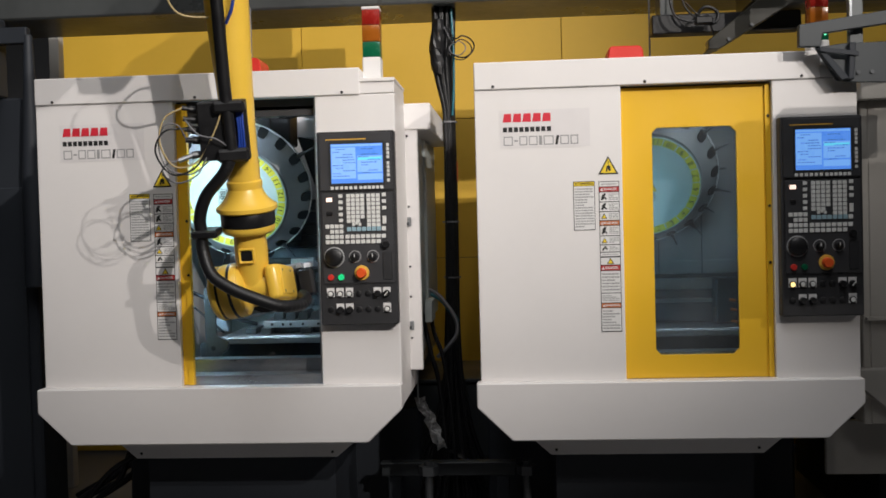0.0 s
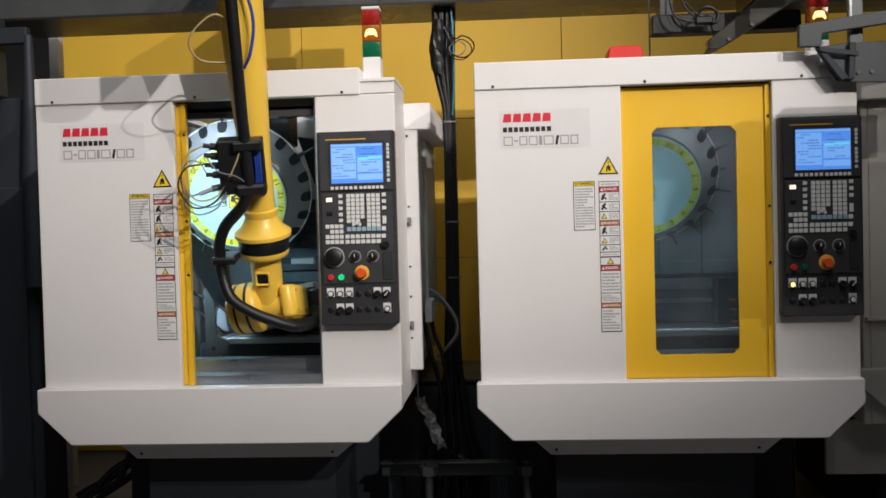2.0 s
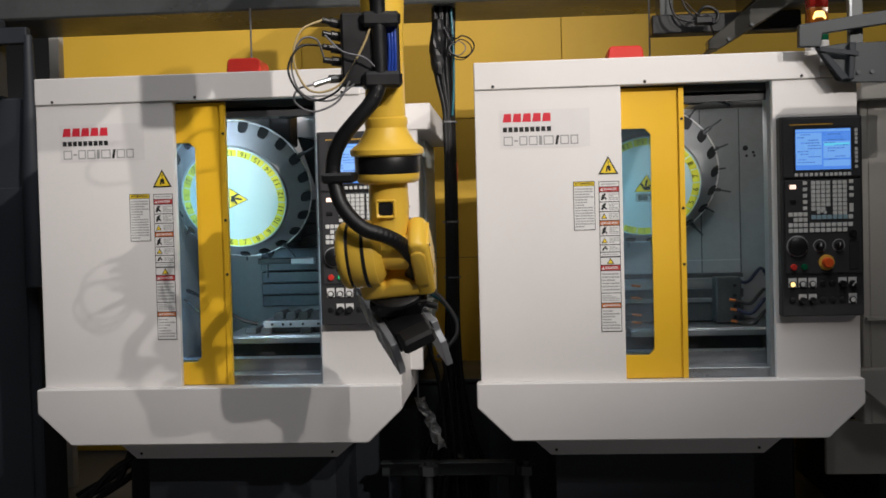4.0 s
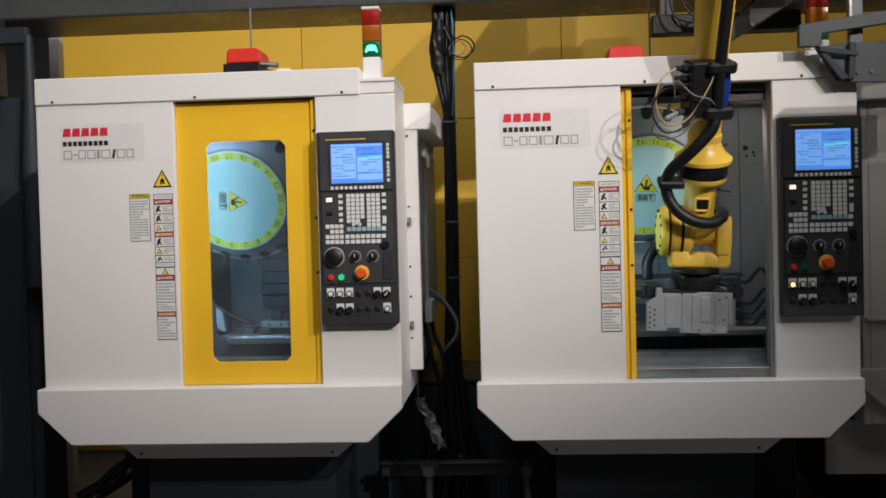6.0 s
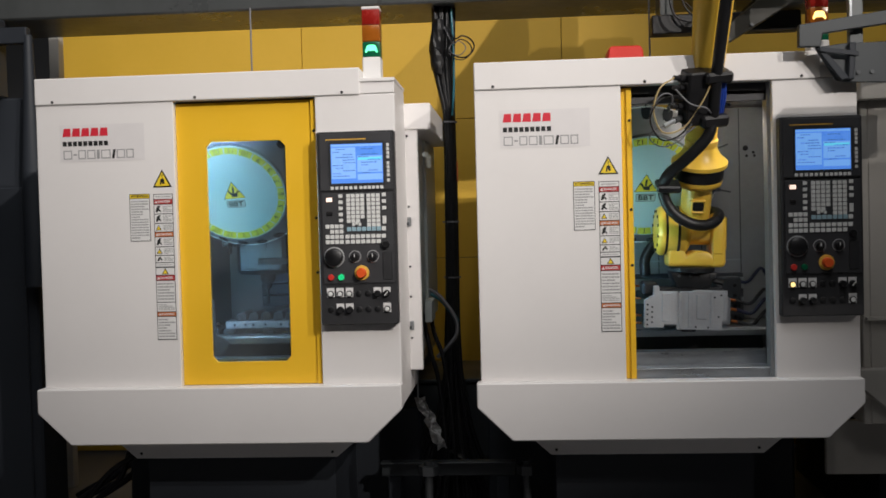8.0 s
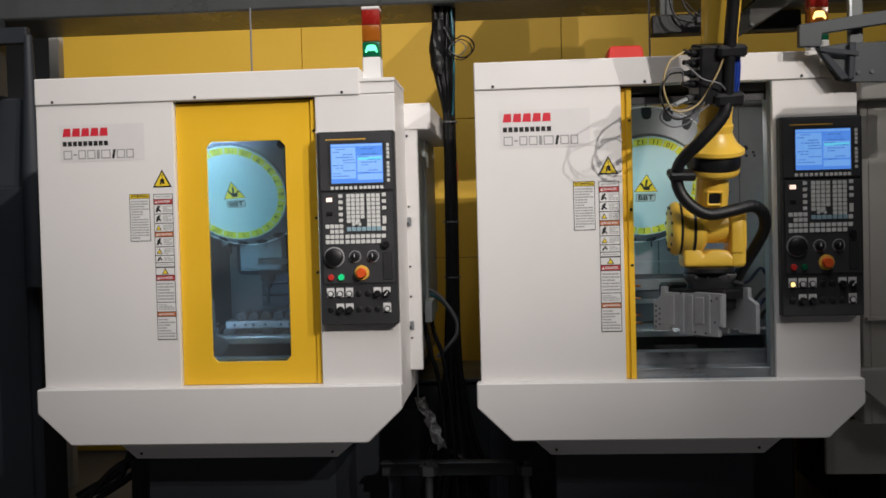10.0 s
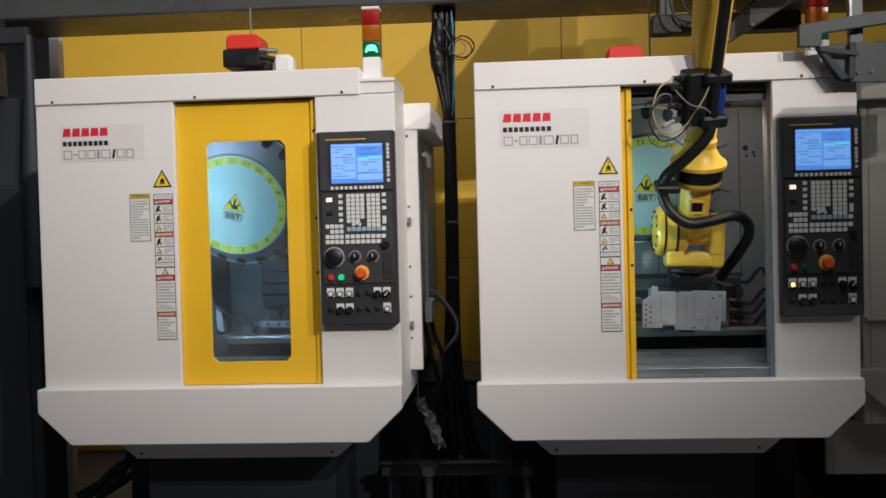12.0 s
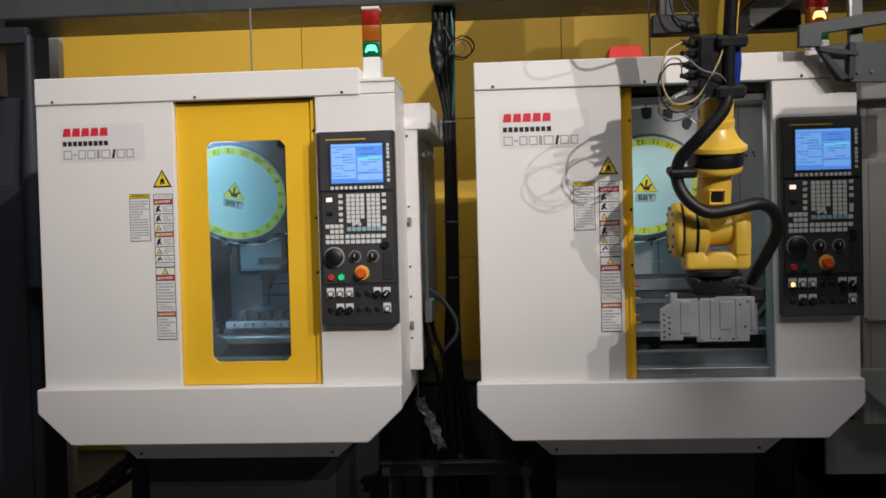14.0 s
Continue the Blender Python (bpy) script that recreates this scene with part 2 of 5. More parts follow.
def words(name, text, size, material, parent, m, label="", align="CENTER", depth=0.0006, stretch=1.0, bold=0.0):
    """Lettering as a mesh, its face towards -y before m is applied."""
    c = bpy.data.curves.new("lettering", "FONT")
    c.body, c.size, c.align_x, c.align_y, c.extrude, c.resolution_u, c.offset = text, size, align, "CENTER", depth, 2, bold
    tmp = bpy.data.objects.new("lettering", c)
    scene.collection.objects.link(tmp)
    bpy.context.view_layer.update()
    me = bpy.data.meshes.new_from_object(tmp.evaluated_get(bpy.context.evaluated_depsgraph_get()))
    bpy.data.objects.remove(tmp)
    me.transform(Matrix.Rotation(radians(90), 4, "X") @ Matrix.Diagonal((stretch, 1, 1, 1)))
    me.materials.clear()
    me.materials.append(material)
    ob = new(name, me)
    ob.parent = parent
    ob.matrix_basis = m
    if label:
        ob["label"] = label
    return ob

# ---- the hall ----
solo("floor", box(-14, 14, -18, 6, -0.10, 0.0), FLOOR, "dark hall floor", "floor", kind="structure")
solo("ceiling", box(-14, 14, -18, 6, 11.0, 11.1), HALL, "dark hall ceiling", "ceiling", kind="structure")
solo("wall_south", box(-14, 14, -18.1, -18, 0.0, 11.0), HALL, "dark hall wall", "wall", kind="structure")
solo("wall_west", box(-14.1, -14, -18, 6, 0.0, 11.0), HALL, "dark hall wall", "wall", kind="structure")
solo("wall_east", box(14, 14.1, -18, 6, 0.0, 11.0), HALL, "dark hall wall", "wall", kind="structure")
solo("wall_north", box(-14, 14, 6, 6.1, 0.0, 11.0), HALL, "dark hall wall", "wall", kind="structure")
# yellow partition behind the machines, made of sheets with thin joints
yw = thing("wall_partition", (0, 2.70, 0), "yellow painted partition behind the machines", "wall", kind="structure")
for x0, x1 in ((-3.07, -1.40), (-1.396, 0.32), (0.324, 1.90), (1.904, 3.40)):
    for z0, z1 in ((0.02, 1.28), (1.284, 2.196), (2.20, 3.55)):
        part("panel", box(x0, x1, 0.0, 0.03, z0, z1, 0.002), WALLY, yw)
part("backing", box(-3.07, 3.40, 0.031, 0.05, 0.02, 3.55), DARK, yw)

# ---- the machining centres ----
MX = (-1.941, -0.154)


def screw(parent, x, y, z, r=0.006):
    return part("screw", turned([(0, -0.004), (r * 0.7, -0.004), (r, -0.001), (r, 0.002), (0, 0.002)], Matrix.Translation((x, y, z)) @ Matrix.Rotation(radians(-90), 4, "X"), 10), BLACK, parent)


def hazard_triangle(parent, x, z, w, y):
    h = w * 0.9
    part("sign_border", prism([(x - w / 2, z), (x + w / 2, z), (x, z + h)], y - 0.001, y, 0.0), INK, parent)
    i = w * 0.09
    part("sign_face", prism([(x - w / 2 + i * 1.8, z + i), (x + w / 2 - i * 1.8, z + i), (x, z + h - i * 2)], y - 0.0016, y - 0.001), SIGNY, parent)


def bars(parent, x0, x1, z0, z1, rows, y, material, rnd, name="small_print"):
    bm = bmesh.new()
    step = (z1 - z0) / rows
    for k in range(rows):
        zc = z1 - (k + 0.5) * step
        x = x0
        stop = x1 if rnd.random() < 0.75 else x0 + (x1 - x0) * rnd.uniform(0.45, 0.9)
        while x < stop:
            w = rnd.uniform(0.004, 0.013)
            box(x, min(stop, x + w), y - 0.0004, y, zc - step * 0.26, zc + step * 0.26, bm=bm)
            x += w + 0.0022
    part(name, bm, material, parent)


def sticker_set(mc):
    rnd = random.Random(4)
    y = -0.0006
    sk = part("model_plate", box(0.098, 0.450, y - 0.0006, y, 1.803, 1.952), SILVERLABEL, mc, "silvery rectangular name sticker")
    # maker's mark, product line and model as plain shapes in their colours
    yy = y - 0.0014
    xs = 0.110
    for k in range(5):
        w = 0.034
        a, b = xs + k * 0.0385, xs + k * 0.0385 + w
        part("logo_block", prism([(a, 1.905), (b, 1.905), (b, 1.938), (a + 0.006, 1.938)], yy, y - 0.0006), REDINK, sk)
    for k in range(9):
        a = xs + k * 0.0215
        part("line_block", box(a, a + 0.0165, yy, y - 0.0006, 1.866, 1.885), INK, sk)
    x = 0.112
    for w in (0.042, 0.020, 0.037, 0.040, 0.018, 0.045, 0.020, 0.040, 0.036):
        h = 0.036 if w > 0.021 else (0.048 if w == 0.020 and x > 0.25 else 0.036)
        z0 = 1.813
        if w == 0.020 and x < 0.2:
            part("model_block", box(x, x + 0.014, yy, y - 0.0006, 1.828, 1.834), GREYINK, sk)
        elif w == 0.020:
            part("model_block", prism([(x, z0), (x + 0.010, z0), (x + 0.016, z0 + 0.036), (x + 0.006, z0 + 0.036)], yy, y - 0.0006), INK, sk)
        else:
            part("model_block", prism([(x, z0), (x + w - 0.006, z0), (x + w - 0.006, z0 + h), (x, z0 + h)], yy, y - 0.0006, holes=[[(x + 0.004, z0 + 0.004), (x + w - 0.010, z0 + 0.004), (x + w - 0.010, z0 + h - 0.004), (x + 0.004, z0 + h - 0.004)]] if w > 0.019 else ()), GREYINK, sk)
        x += w
    # pinch-point triangle
    tri = part("warning_triangle", prism([(0.479, 1.690), (0.557, 1.690), (0.518, 1.762)], y - 0.001, y), INK, mc, "black-edged yellow warning triangle")
    part("sign_face", prism([(0.488, 1.6955), (0.548, 1.6955), (0.518, 1.751)], y - 0.0016, y - 0.001), SIGNY, tri)
    part("symbol", prism([(0.508, 1.700), (0.514, 1.700), (0.516, 1.712), (0.520, 1.702), (0.528, 1.704), (0.526, 1.722), (0.519, 1.726), (0.511, 1.720)], y - 0.002, y - 0.0016), INK, tri)
    part("symbol", box(0.5165, 0.5195, y - 0.002, y - 0.0016, 1.730, 1.742), INK, tri)
    # notice
    nt = part("attention_sticker", prism([(0.380, 1.473), (0.464, 1.473), (0.464, 1.665), (0.380, 1.665)], y - 0.0006, y), INK, mc, "white notice sticker with a yellow heading")
    part("paper", box(0.3825, 0.4615, y - 0.001, y - 0.0006, 1.4755, 1.6455), LABEL, nt)
    part("heading", box(0.3825, 0.4615, y - 0.001, y - 0.0006, 1.6475, 1.6625), SIGNY, nt)
    words("lettering", "ATTENTION", 0.0125, INK, nt, Matrix.Translation((0.422, y - 0.0014, 1.655)), bold=0.0003)
    bars(nt, 0.387, 0.457, 1.482, 1.640, 15, y - 0.001, GREYINK, rnd)
    # danger strip
    st = part("danger_strip", box(0.479, 0.559, y - 0.0006, y, 1.071, 1.663), INK, mc, "tall strip of white, red and orange safety stickers")
    blocks = [(1.642, 1.661, LABEL, ""), (1.622, 1.641, LABRED, "DANGER"), (1.583, 1.620, LABEL, "p"), (1.545, 1.581, LABEL, "p"), (1.510, 1.543, LABEL, "t"), (1.490, 1.508, LABORG, "WARNING"), (1.450, 1.488, LABEL, "p"), (1.415, 1.448, LABEL, "t"), (1.386, 1.413, LABEL, "p"), (1.368, 1.384, LABEL, ""),
              (1.335, 1.364, LABEL, "T"), (1.313, 1.333, LABRED, "DANGER"), (1.225, 1.311, LABEL, "b5"), (1.186, 1.223, LABEL, "b3"), (1.167, 1.184, LABORG, "WARNING"), (1.074, 1.165, LABEL, "b6")]
    for z0, z1, m, what in blocks:
        part("sticker", box(0.4815, 0.5565, y - 0.0011, y - 0.0006, z0 + 0.0006, z1 - 0.0006), m, st)
        yb = y - 0.0011
        if what in ("DANGER", "WARNING"):
            words("lettering", what, 0.0125 if what == "DANGER" else 0.0115, LABEL, st, Matrix.Translation((0.523, yb - 0.0003, (z0 + z1) / 2)), bold=0.0003)
            part("sign_face", prism([(0.4845, z0 + 0.004), (0.4965, z0 + 0.004), (0.4905, z1 - 0.004)], yb - 0.0005, yb), LABEL, st)
        elif what in ("p", "t"):
            if what == "t":
                hazard_triangle(st, 0.498, z0 + 0.006, 0.024, yb)
            else:
                part("symbol", prism([(0.487, z0 + 0.006), (0.493, z0 + 0.005), (0.499, z0 + 0.013), (0.507, z0 + 0.006), (0.510, z0 + 0.011), (0.502, z0 + 0.020), (0.507, z1 - 0.005), (0.499, z1 - 0.004), (0.491, z1 - 0.012)], yb - 0.0005, yb), INK, st)
            bars(st, 0.517, 0.553, z0 + 0.005, z1 - 0.005, 4, yb, GREYINK, rnd)
        elif what == "T":
            hazard_triangle(st, 0.519, z0 + 0.003, 0.028, yb)
        elif what.startswith("b"):
            bars(st, 0.486, 0.552, z0 + 0.006, z1 - 0.006, int(what[1:]) + 1, yb, GREYINK, rnd)
        else:
            bars(st, 0.489, 0.550, z0 + 0.005, z1 - 0.005, 1, yb, GREYINK, rnd)


def control_panel(mc):
    """Dark operator panel with its screen, keypad, knobs and buttons, proud of the front."""
    F = -0.052
    cp = part("control_panel", prism([(1.163, 1.123), (1.470, 1.123), (1.470, 1.886), (1.163, 1.886)], F, 0.0, 0.004), PANELB, mc, "dark grey operator panel with lit blue screen")
    part("screen_bezel", box(1.172, 1.462, F - 0.006, F, 1.652, 1.880, 0.004), PANEL, cp)
    part("trim_line", box(1.20, 1.36, F - 0.0075, F - 0.006, 1.852, 1.856), ESTOPY, cp)
    f2 = F - 0.006
    part("screen_rim", prism([(1.212, 1.674), (1.434, 1.674), (1.434, 1.845), (1.212, 1.845)], f2 - 0.004, f2, holes=[[(1.2195, 1.6815), (1.4255, 1.6815), (1.4255, 1.8365), (1.2195, 1.8365)]]), PANELB, cp)
    part("screen", box(1.2195, 1.4255, f2 - 0.0015, f2, 1.6815, 1.8365), SCREEN, cp, "lit blue display")
    s = f2 - 0.0021
    bm = bmesh.new()
    for a, b, c, d in ((1.222, 1.318, 1.700, 1.822), (1.324, 1.423, 1.694, 1.718), (1.324, 1.423, 1.780, 1.788), (1.222, 1.423, 1.826, 1.834), (1.324, 1.423, 1.724, 1.774)):
        box(a, b, s, s + 0.0006, c, d, bm=bm)
    part("screen_window", bm, SCREENHI, cp, "paler lit screen fields")
    rnd = random.Random(9)
    bm = bmesh.new()
    for k in range(11):
        z = 1.815 - k * 0.0105
        for x0, x1 in ((1.228, 1.310), (1.328, 1.415)):
            if rnd.random() < 0.75:
                x = x0 + rnd.choice((0, 0.012, 0.04))
                e = min(x1, x + rnd.uniform(0.015, 0.07))
                while x < e:
                    w = rnd.uniform(0.004, 0.010)
                    box(x, x + w, s - 0.0004, s, z - 0.0018, z + 0.0018, bm=bm)
                    x += w + 0.003
    part("screen_text", bm, SCREENTX, cp)
    part("screen_bar", box(1.326, 1.421, s - 0.0004, s, 1.772, 1.782), mat("lit_screen_cyan", (0.1, 0.4, 0.5), 0.25, 0, 0.0, 5, emit=0.75, emit_colour=(0.14, 0.66, 0.98)), cp, "lit cyan line")
    keyb = {}

    def key(x, z, w=0.0125, h=0.0125, m=KEY, y=f2):
        k = (round(w, 4), round(h, 4), m.name)
        if k not in keyb:
            keyb[k] = mesh_of(box(-w / 2, w / 2, -0.004, 0, -h / 2, h / 2, 0.0012), m)
        o = new("key", keyb[k])
        o.parent, o.matrix_basis = cp, Matrix.Translation((x, y, z))
    for k in range(6):
        key(1.222 + k * 0.0185, 1.6635)
        key(1.336 + k * 0.0165, 1.6635)
    for k in range(4):
        key(1.4455, 1.828 - k * 0.0155, 0.011)
        key(1.4455, 1.757 - k * 0.0155, 0.011)
    key(1.4455, 1.690, 0.011)
    part("keypad_plate", box(1.176, 1.462, F - 0.005, F, 1.286, 1.646, 0.004), PANEL, cp)
    f2 = F - 0.005
    y = f2
    for r in range(6):
        for c in range(4):
            key(1.2835 + c * 0.0185, 1.632 - r * 0.0165, 0.0155, 0.0145, y=y)
            if c < 3:
                key(1.364 + c * 0.0185, 1.632 - r * 0.0165, 0.0155, 0.0145, y=y)
    for c in range(3):
        key(1.2835 + c * 0.0185, 1.533, 0.0155, 0.0145, y=y)
        key(1.3025 + c * 0.0125, 1.519 + 0.005 * (c % 2), 0.011, 0.012, y=y)
    for r in range(2):
        for c in range(3):
            key(1.364 + c * 0.0185, 1.533 - r * 0.016, 0.0155, 0.0145, y=y)
    for k in range(5):
        key(1.253, 1.632 - k * 0.024, 0.016, 0.014, y=y)
    for k in range(3):
        key(1.425, 1.634 - k * 0.026, 0.016, 0.014, y=y)
    key(1.425, 1.535, 0.015, 0.032, y=y)
    for r in range(4):
        for c in range(4):
            if not (r == 1 and c == 0):
                key(1.198 + c * 0.0185, 1.513 - r * 0.0205, 0.0155, 0.0155, y=y)
        if r:
            for c in range(8):
                if r == 1:
                    key(1.284 + c * 0.0197, 1.501, 0.0165, 0.0165, KEYBLUE if c != 7 else KEY, y=y)
                elif c < 8 - (r == 3):
                    key(1.277 + c * 0.0205, 1.513 - r * 0.0205, 0.0165, 0.0155, y=y)
    part("lit_button", box(1.196, 1.220, y - 0.005, y, 1.610, 1.626, 0.002), PINKLIT, cp, "small glowing button")
    part("dark_button", box(1.196, 1.220, y - 0.005, y, 1.556, 1.572, 0.002), BLACK, cp)

    def dial(name, x, z, r, d, m, label="", yy=y, n=24):
        return part(name, turned([(0, d), (r * 0.8, d), (r * 0.95, d * 0.8), (r, 0.0), (r, -0.001), (0, -0.001)], Matrix.Translation((x, yy, z)) @ Matrix.Rotation(radians(90), 4, "X"), n), m, cp, label, 40)
    dial("dial_scale", 1.222, 1.392, 0.041, 0.002, GREYINK)
    dial("handwheel", 1.222, 1.392, 0.037, 0.022, BLACK, "black round hand dial")
    for x in (1.305, 1.376):
        dial("scale_plate", x, 1.393, 0.024, 0.0015, GREYINK)
        dial("dial_plate", x, 1.393, 0.022, 0.002, PANEL)
        k = dial("selector_knob", x, 1.391, 0.015, 0.020, BLACK)
        part("pointer", box(x - 0.0015, x + 0.0015, y - 0.0215, y - 0.019, 1.391, 1.404), KEY, k)
    dial("key_switch", 1.428, 1.438, 0.015, 0.018, BLACK)
    part("card_slot", box(1.414, 1.452, y - 0.003, y, 1.300, 1.408, 0.003), PANELB, cp)
    dial("stop_collar", 1.330, 1.328, 0.0300, 0.006, ESTOPY, "yellow-orange collar")
    dial("stop_button", 1.330, 1.328, 0.0205, 0.034, ESTOP, "orange-red mushroom stop button")
    dial("red_button", 1.207, 1.312, 0.0125, 0.010, RED)
    dial("green_button", 1.247, 1.312, 0.0125, 0.010, mc["green"], "green start button")
    y2 = F
    for r, z in ((0, 1.246), (1, 1.184)):
        for c in range(7):
            x = 1.203 + c * 0.0372
            if (r, c) in ((0, 0), (0, 1), (0, 2), (1, 6)):
                part("button_plate", box(x - 0.015, x + 0.015, y2 - 0.002, y2, z - 0.012, z + 0.024), LABEL, cp)
                dial("bezel_ring", x, z, 0.0135, 0.006, BLACK, yy=y2 - 0.002, n=16)
                dial("push_button", x, z, 0.0095, 0.011, AMBERLIT if (r, c) == (0, 0) and not mc["lit"] else KEY, yy=y2 - 0.002, n=16)
            elif (r, c) in ((0, 5), (0, 6), (1, 1), (1, 2)):
                part("button_plate", box(x - 0.015, x + 0.015, y2 - 0.002, y2, z + 0.002, z + 0.024), LABEL, cp)
                k = dial("selector_knob", x, z, 0.0135, 0.02, BLACK, yy=y2 - 0.002, n=16)
                if c == 6:
                    part("pointer", box(-0.0018, 0.0018, -0.0015, 0, -0.011, 0.011), KEY, k, at=Matrix.Translation((x, y2 - 0.0221, z)) @ Matrix.Rotation(radians(40), 4, "Y"))
            else:
                dial("blank_plug", x, z, 0.0125, 0.004, BLACK, yy=y2, n=16)
    return cp


def turret(mc):
    """Tool turret: a pale tilted disc with a yellow number ring, a conical carousel with notches, tools round it. Its space: x right, z up, -y is its face."""
    tu = part("tool_turret", turned([(0, 0), (0.226, 0.0), (0.232, 0.006), (0.232, 0.012), (0, 0.012)], Matrix.Rotation(radians(90), 4, "X"), 64), DISC, mc, "pale round tool turret with yellow number ring", 30)
    for k in range(21):
        a = 2 * math.pi * (k) / 21
        h = 2 * math.pi / 21 * 0.46
        pts = []
        for s in range(5):
            q = a - h + 2 * h * s / 4
            pts.append((0.196 * math.sin(q), -0.196 * math.cos(q)))
        for s in range(5):
            q = a + h - 2 * h * s / 4
            pts.append((0.227 * math.sin(q), -0.227 * math.cos(q)))
        part("number_tile", prism(pts, -0.0132, -0.0121), DISCY, tu)
    for k in range(21):
        a = 2 * math.pi * k / 21
        words("number", str(k + 1), 0.034, INK, tu, Matrix.Translation((0.2115 * math.sin(a), -0.0134, -0.2115 * math.cos(a))) @ Matrix.Rotation(-a, 4, "Y"))
    # hazard sign and tool-taper plate
    part("sign_border", prism([(-0.050, -0.022), (0.050, -0.022), (0, 0.062)], -0.0131, -0.0121), INK, tu)
    part("sign_face", prism([(-0.0465, -0.020), (0.0465, -0.020), (0, 0.057)], -0.0137, -0.0131), SIGNY, tu)
    for o2, rr in (((-0.014, 0.006), -35), ((0.0, 0.018), 5), ((0.010, 0.002), 50)):
        part("symbol", box(-0.0042, 0.0042, -0.0143, -0.0137, -0.016, 0.018), INK, tu, at=Matrix.Translation((o2[0], 0, o2[1])) @ Matrix.Rotation(radians(rr), 4, "Y"))
    part("symbol", prism([(-0.012, -0.012), (0.014, -0.014), (0.018, -0.004), (0.004, 0.006), (-0.010, 0.002)], -0.0142, -0.0137), INK, tu)
    part("taper_plate", prism([(-0.038, -0.068), (0.038, -0.068), (0.042, -0.064), (0.042, -0.036), (0.038, -0.032), (-0.038, -0.032), (-0.042, -0.036), (-0.042, -0.064)], -0.0131, -0.0121), INK, tu)
    part("plate_face", box(-0.0395, 0.0395, -0.0137, -0.0131, -0.0655, -0.0345), SIDEGREY, tu)
    words("lettering", "BBT", 0.032, INK, tu, Matrix.Translation((0, -0.0139, -0.050)), bold=0.0008, stretch=1.2)
    # carousel behind the disc
    R0, R1 = 0.240, 0.318
    part("rim_ring", turned([(R1 + 0.002, -0.094), (R1 + 0.007, -0.092), (R1 + 0.009, -0.096), (R1 + 0.007, -0.102)], Matrix.Rotation(radians(90), 4, "X"), 84), LABEL, tu, "", 50)
    part("carousel_rim", turned([(0.20, -0.015), (R0, -0.004), (R1, -0.095), (R1 + 0.006, -0.100), (R1 + 0.006, -0.108), (0.20, -0.112)], Matrix.Rotation(radians(90), 4, "X"), 84), INNER, tu, "grey conical carousel", 30)
    notch = mesh_of(prism([(-0.020, -0.030), (0.020, -0.030), (0.022, 0.0), (0.016, 0.022), (0.0, 0.028), (-0.016, 0.022), (-0.022, 0.0)], -0.004, 0.006, 0.001), BLACK)
    stub = mesh_of(turned([(0, 0), (0.022, 0), (0.022, 0.03), (0.012, 0.045), (0.010, 0.07), (0.005, 0.075), (0.005, 0.13), (0, 0.135)], None, 12), STEELD, 40)
    for k in range(21):
        a = 2 * math.pi * (k + 0.5) / 21
        base = Matrix.Rotation(-a, 4, "Y")
        o = new("notch", notch)
        o.parent = tu
        o.matrix_basis = base @ Matrix.Translation((0, 0.075, -0.302)) @ Matrix.Rotation(radians(49), 4, "X")
        if k in (2, 3, 4, 5, 6, 7, 20, 0, 16, 12) or not mc["lit"]:
            o = new("tool", stub)
            o.parent = tu
            o.matrix_basis = base @ Matrix.Translation((0, 0.10, -0.29)) @ Matrix.Rotation(radians(180), 4, "X") @ Matrix.Diagonal((0.8, 0.8, (0.45 if mc["lit"] else 0.5) + 0.5 * ((k * 7) % 5) / 5, 1))
    return tu


